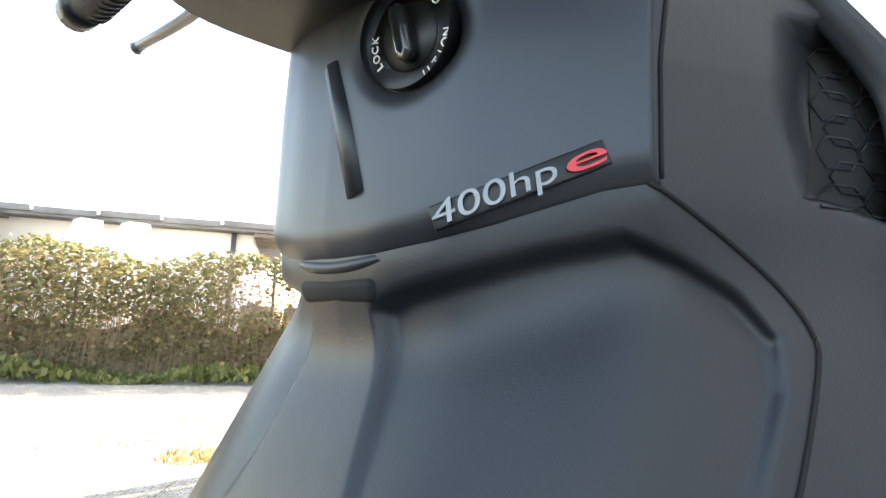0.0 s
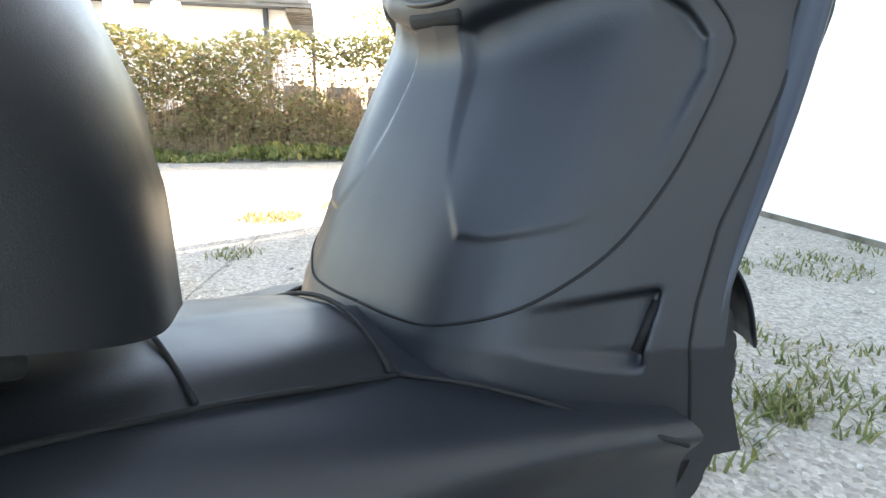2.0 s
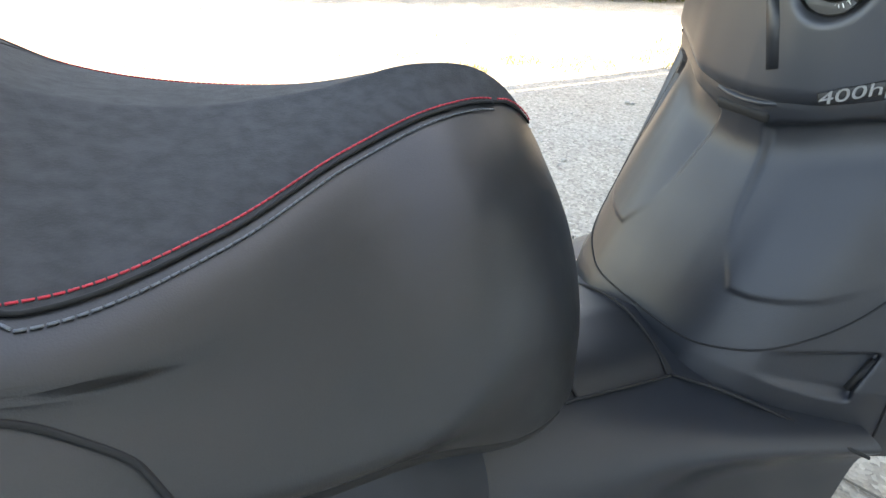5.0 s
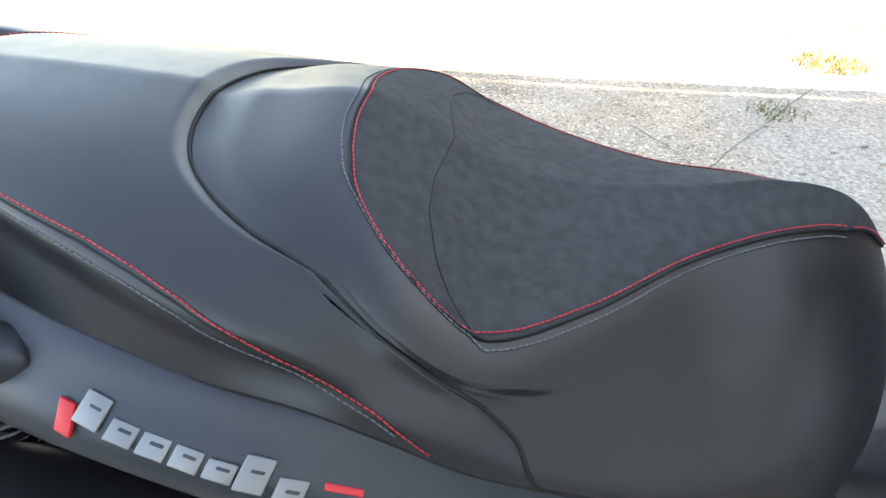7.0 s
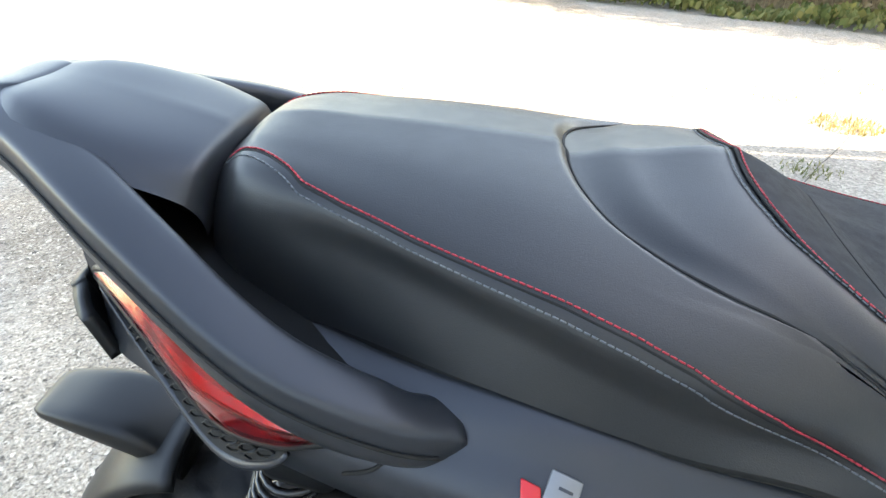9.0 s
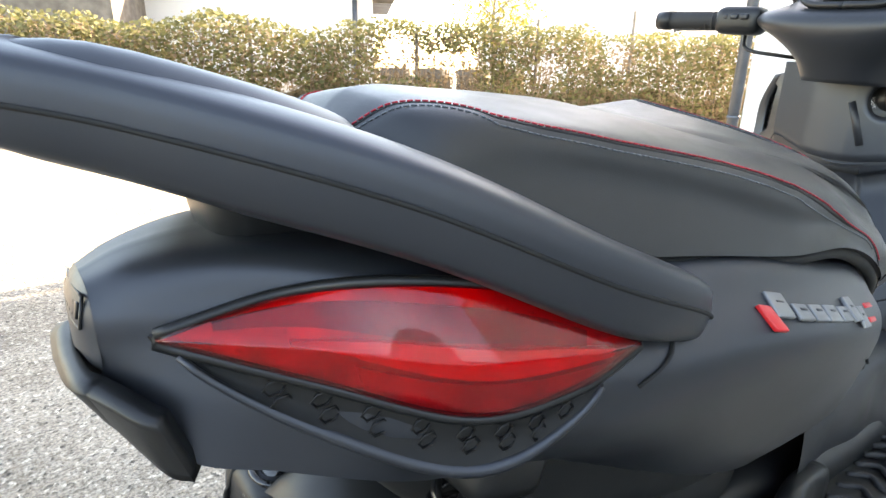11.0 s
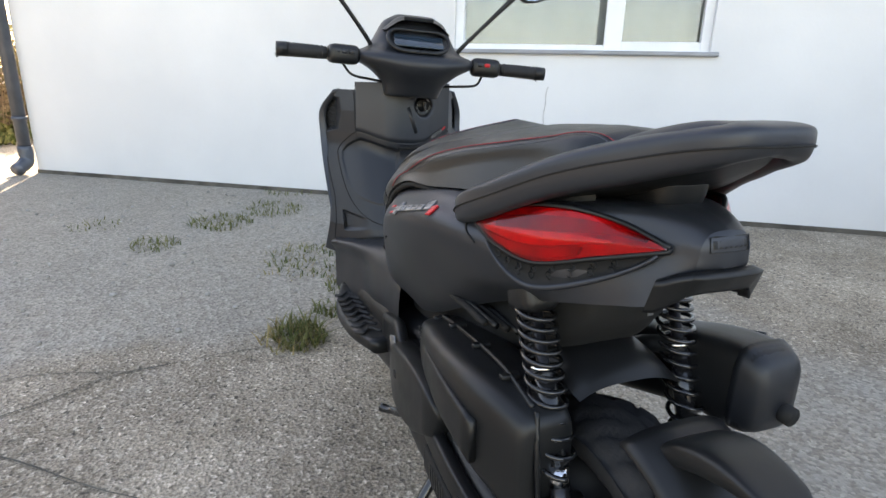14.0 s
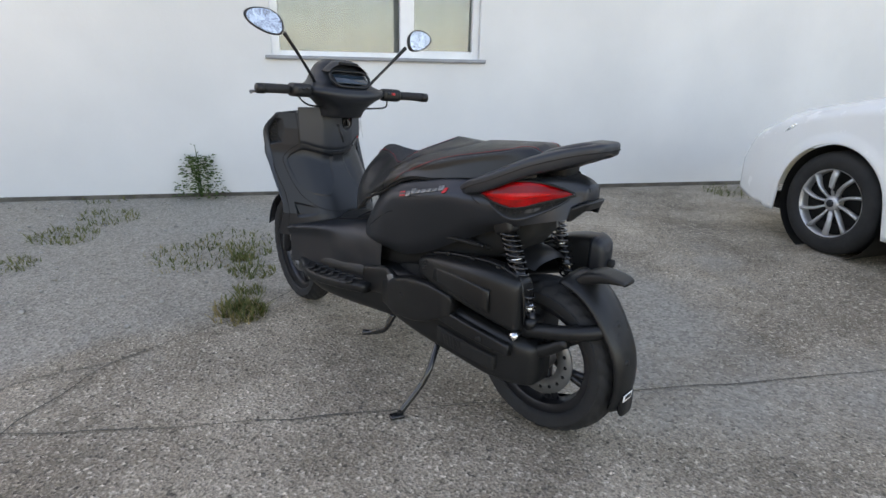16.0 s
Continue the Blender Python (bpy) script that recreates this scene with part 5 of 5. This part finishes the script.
# --- shock absorbers ---
for sg in (1, -1):
    a, b = np.array((.212, sg * .120, .678)), np.array((.10, sg * .115, .40)); d = b - a
    sk = part("shock_absorber", tube([a + d * .05, a + d * .98], .009, 12), M_METALD, scooter, "black coil-over shock absorber")
    part("damper", tube([a + d * .38, a + d * .80], .0165, 16), M_SPRING, sk)
    part("collar", tube([a + d * .345, a + d * .37], .0205, 16), M_CHROME, sk, "bright steel collar")
    part("top_mount", rbox((.066, .056, .060), pose(*(a + np.array((.004, 0, .0))), 0, 20, 0), .014, 3), M_BLACK, sk)
    H1 = [a + d * (.08 + .74 * t / 260) + np.array((math.cos(t / 260 * 2 * math.pi * (11.5 + 4 * (1 - t / 260))) * .0265, math.sin(t / 260 * 2 * math.pi * (11.5 + 4 * (1 - t / 260))) * .0265, 0)) for t in range(261)]
    part("spring", tube(H1, .0038, 6), M_SPRING, sk)
    part("lower_eye", tube([a + d * .82, a + d * .90], [.017, .015], 14), M_CHROME, sk, "bright steel lower sleeve")
    part("lower_stem", tube([a + d * .89, a + d * 1.02], [.014, .013], 14), M_METALD, sk)
    part("bolt", tube([b + np.array((0, -.03, 0)), b + np.array((0, .03, 0))], .016, 14), M_BLACK, sk)

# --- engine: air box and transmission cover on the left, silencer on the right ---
# engine block in the same near-black, as painted shade behind the covers
eng = part("engine_block", boxloft([(.12, -.06, .10, .24, .42), (.3, -.09, .11, .22, .45), (.6, -.12, .12, .22, .48), (.75, -.1, .1, .26, .44)], .5), M_GAP_SHADE, scooter, "dark engine casting")
air = part("air_box", boxloft([(.115, .115, .165, .385, .50), (.13, .09, .185, .375, .535), (.22, .085, .215, .40, .555), (.34, .085, .22, .425, .55), (.45, .09, .205, .44, .535), (.52, .10, .18, .45, .51), (.535, .12, .16, .46, .50)], .42, 26, 36), M_BLACK, scooter, "black plastic air box with clips")
part("lid_line", tube([(.14, .150, .54), (.22, .155, .560), (.34, .157, .554), (.45, .155, .538), (.52, .145, .512)], .004, 8, 30), M_BLACK, air)
part("lid_line", tube([(.128, .15, .54), (.112, .155, .49), (.108, .15, .42), (.118, .14, .385)], .004, 8, 20), M_BLACK, air)
for x, z in ((.2, .556), (.3, .557), (.4, .547), (.48, .527)): part("clip", rbox((.012, .03, .008), pose(x, .155, z), .002), M_BLACK, air)
part("relief", boxloft([(.19, .205, .222, .43, .50), (.3, .213, .228, .45, .515), (.42, .20, .214, .465, .51)], .5, 10), M_BLACK, air)
for k in range(4): part("vent", rbox((.028, .004, .005), pose(.475, .200 - .001 * k, .515 - .010 * k, 0, 18, -14), .001), M_GAP_SHADE, air)
cvt = part("transmission_cover", boxloft([(.06, .07, .13, .22, .32), (.085, .07, .165, .205, .345), (.2, .07, .195, .20, .37), (.35, .08, .20, .215, .39), (.5, .09, .205, .235, .40), (.62, .10, .20, .255, .395), (.70, .11, .185, .28, .385), (.735, .13, .165, .30, .36)], .45, 30, 36), M_BLACK, scooter, "black plastic transmission cover")
part("upper_cover", boxloft([(.34, .17, .222, .37, .435), (.46, .18, .226, .31, .45), (.58, .17, .222, .29, .43), (.69, .15, .20, .30, .385)], .22, 8), M_BLACK, cvt)
part("fin", boxloft([(.12, .185, .208, .31, .345), (.28, .195, .22, .325, .37), (.42, .195, .218, .345, .39)], .4, 12), M_BLACK, cvt)
part("inset", boxloft([(.17, .19, .206, .245, .29), (.28, .195, .213, .245, .30), (.40, .195, .213, .26, .315)], .4, 10), M_GAP_SHADE, cvt)
for k in range(6): part("inset_bar", rbox((.006, .002, .03), pose(.30 + .013 * k, .2135, .283, 0, 12, 0), .0005), M_BLACK, cvt)
for x, z in ((.22, .335), (.56, .375)): part("window", rbox((.022, .006, .018), pose(x, .222 if x > .4 else .217, z, 0, 15, 0), .003), M_GAP_SHADE, cvt)
part("hose_clip", tube([(.115, .16, .372), (.115, .195, .372)], .012, 12), M_CHROME, air, "steel spring clip")
sil = part("silencer", boxloft([(.05, -.205, -.145, .50, .59), (.065, -.225, -.13, .485, .615), (.16, -.232, -.125, .47, .605), (.32, -.218, -.12, .42, .55), (.5, -.20, -.12, .36, .47), (.62, -.17, -.11, .32, .40)], .5, 24, 30), M_BLACK, scooter, "black silencer")
part("end_cap", boxloft([(.034, -.195, -.15, .52, .575), (.046, -.22, -.135, .495, .605), (.078, -.233, -.127, .482, .62)], .5, 8), M_PANEL, sil)
part("outlet", tube([(.02, -.185, .53), (.045, -.185, .53)], .014, 14), M_GAP_SHADE, sil)
part("heat_shield", boxloft([(.13, -.25, -.235, .50, .60), (.3, -.238, -.222, .44, .55), (.46, -.215, -.2, .38, .47)], .5, 10), M_PANEL, sil)
part("bracket", tube([(.16, -.12, .58), (.22, -.09, .56), (.28, -.09, .50)], .015, 8, 10), M_BLACK, sil)
# wiring and bracket under the seat, footrest plate, stands, key tag
for k in range(4):
    part("hose", tube([(.28, .10 + .02 * k, .58 + .008 * k), (.4, .13 + .01 * k, .60), (.52, .12 + .015 * k, .56 + .01 * k), (.6, .13, .5)], .006, 8, 20), M_GAP_SHADE if k % 2 else M_BLACK, eng)
for sg in (1, -1):
    pg = part("passenger_footrest", boxloft([(.60, sg * .185 - .012, sg * .185 + .012, .35, .40), (.63, sg * .184 - .014, sg * .184 + .014, .345, .41), (.69, sg * .176 - .016, sg * .176 + .016, .325, .43), (.77, sg * .168 - .016, sg * .168 + .016, .31, .41), (.82, sg * .17 - .015, sg * .17 + .015, .30, .40)], .5, 14), M_BLACK, scooter, "black folded passenger footrest cover")
    part("peg_plate", rbox((.03, .006, .04), pose(.635, sg * .206, .405, 0, 20, sg * 6), .003), M_SILVER, pg, "bare metal footrest plate")
stand = part("side_stand", tube([(.45, .13, .25), (.435, .18, .205), (.42, .225, .15), (.428, .255, .10), (.453, .330, .012)], [.014, .011, .010, .010, .010], 12, 26), M_SPRING, scooter, "black side stand, folded out")
part("foot", rbox((.05, .03, .012), pose(.456, .338, .0075, 0, 0, 65), .004), M_SPRING, stand)
part("spring", tube([(.447, .15, .235), (.425, .225, .14)], .008, 8), M_METALD, stand)
cs = part("centre_stand", tube([(.72, .12, .22), (.74, .15, .16), (.80, .165, .13), (.83, .185, .125)], [.013, .011, .010, .012], 10, 20), M_SPRING, scooter, "black folded centre stand lever")
tag = part("key_tag", rbox((.002, .010, .024), pose(.125, -.012, .672, 0, 6, 8), .0009), M_SILVER, scooter, "small white metal tag on a ring")
part("ring", tube([(.127, -.012 + .006 * math.cos(a), .688 + .009 * math.sin(a)) for a in np.linspace(0, 2 * math.pi, 14)], .001, 6), M_CHROME, tag)
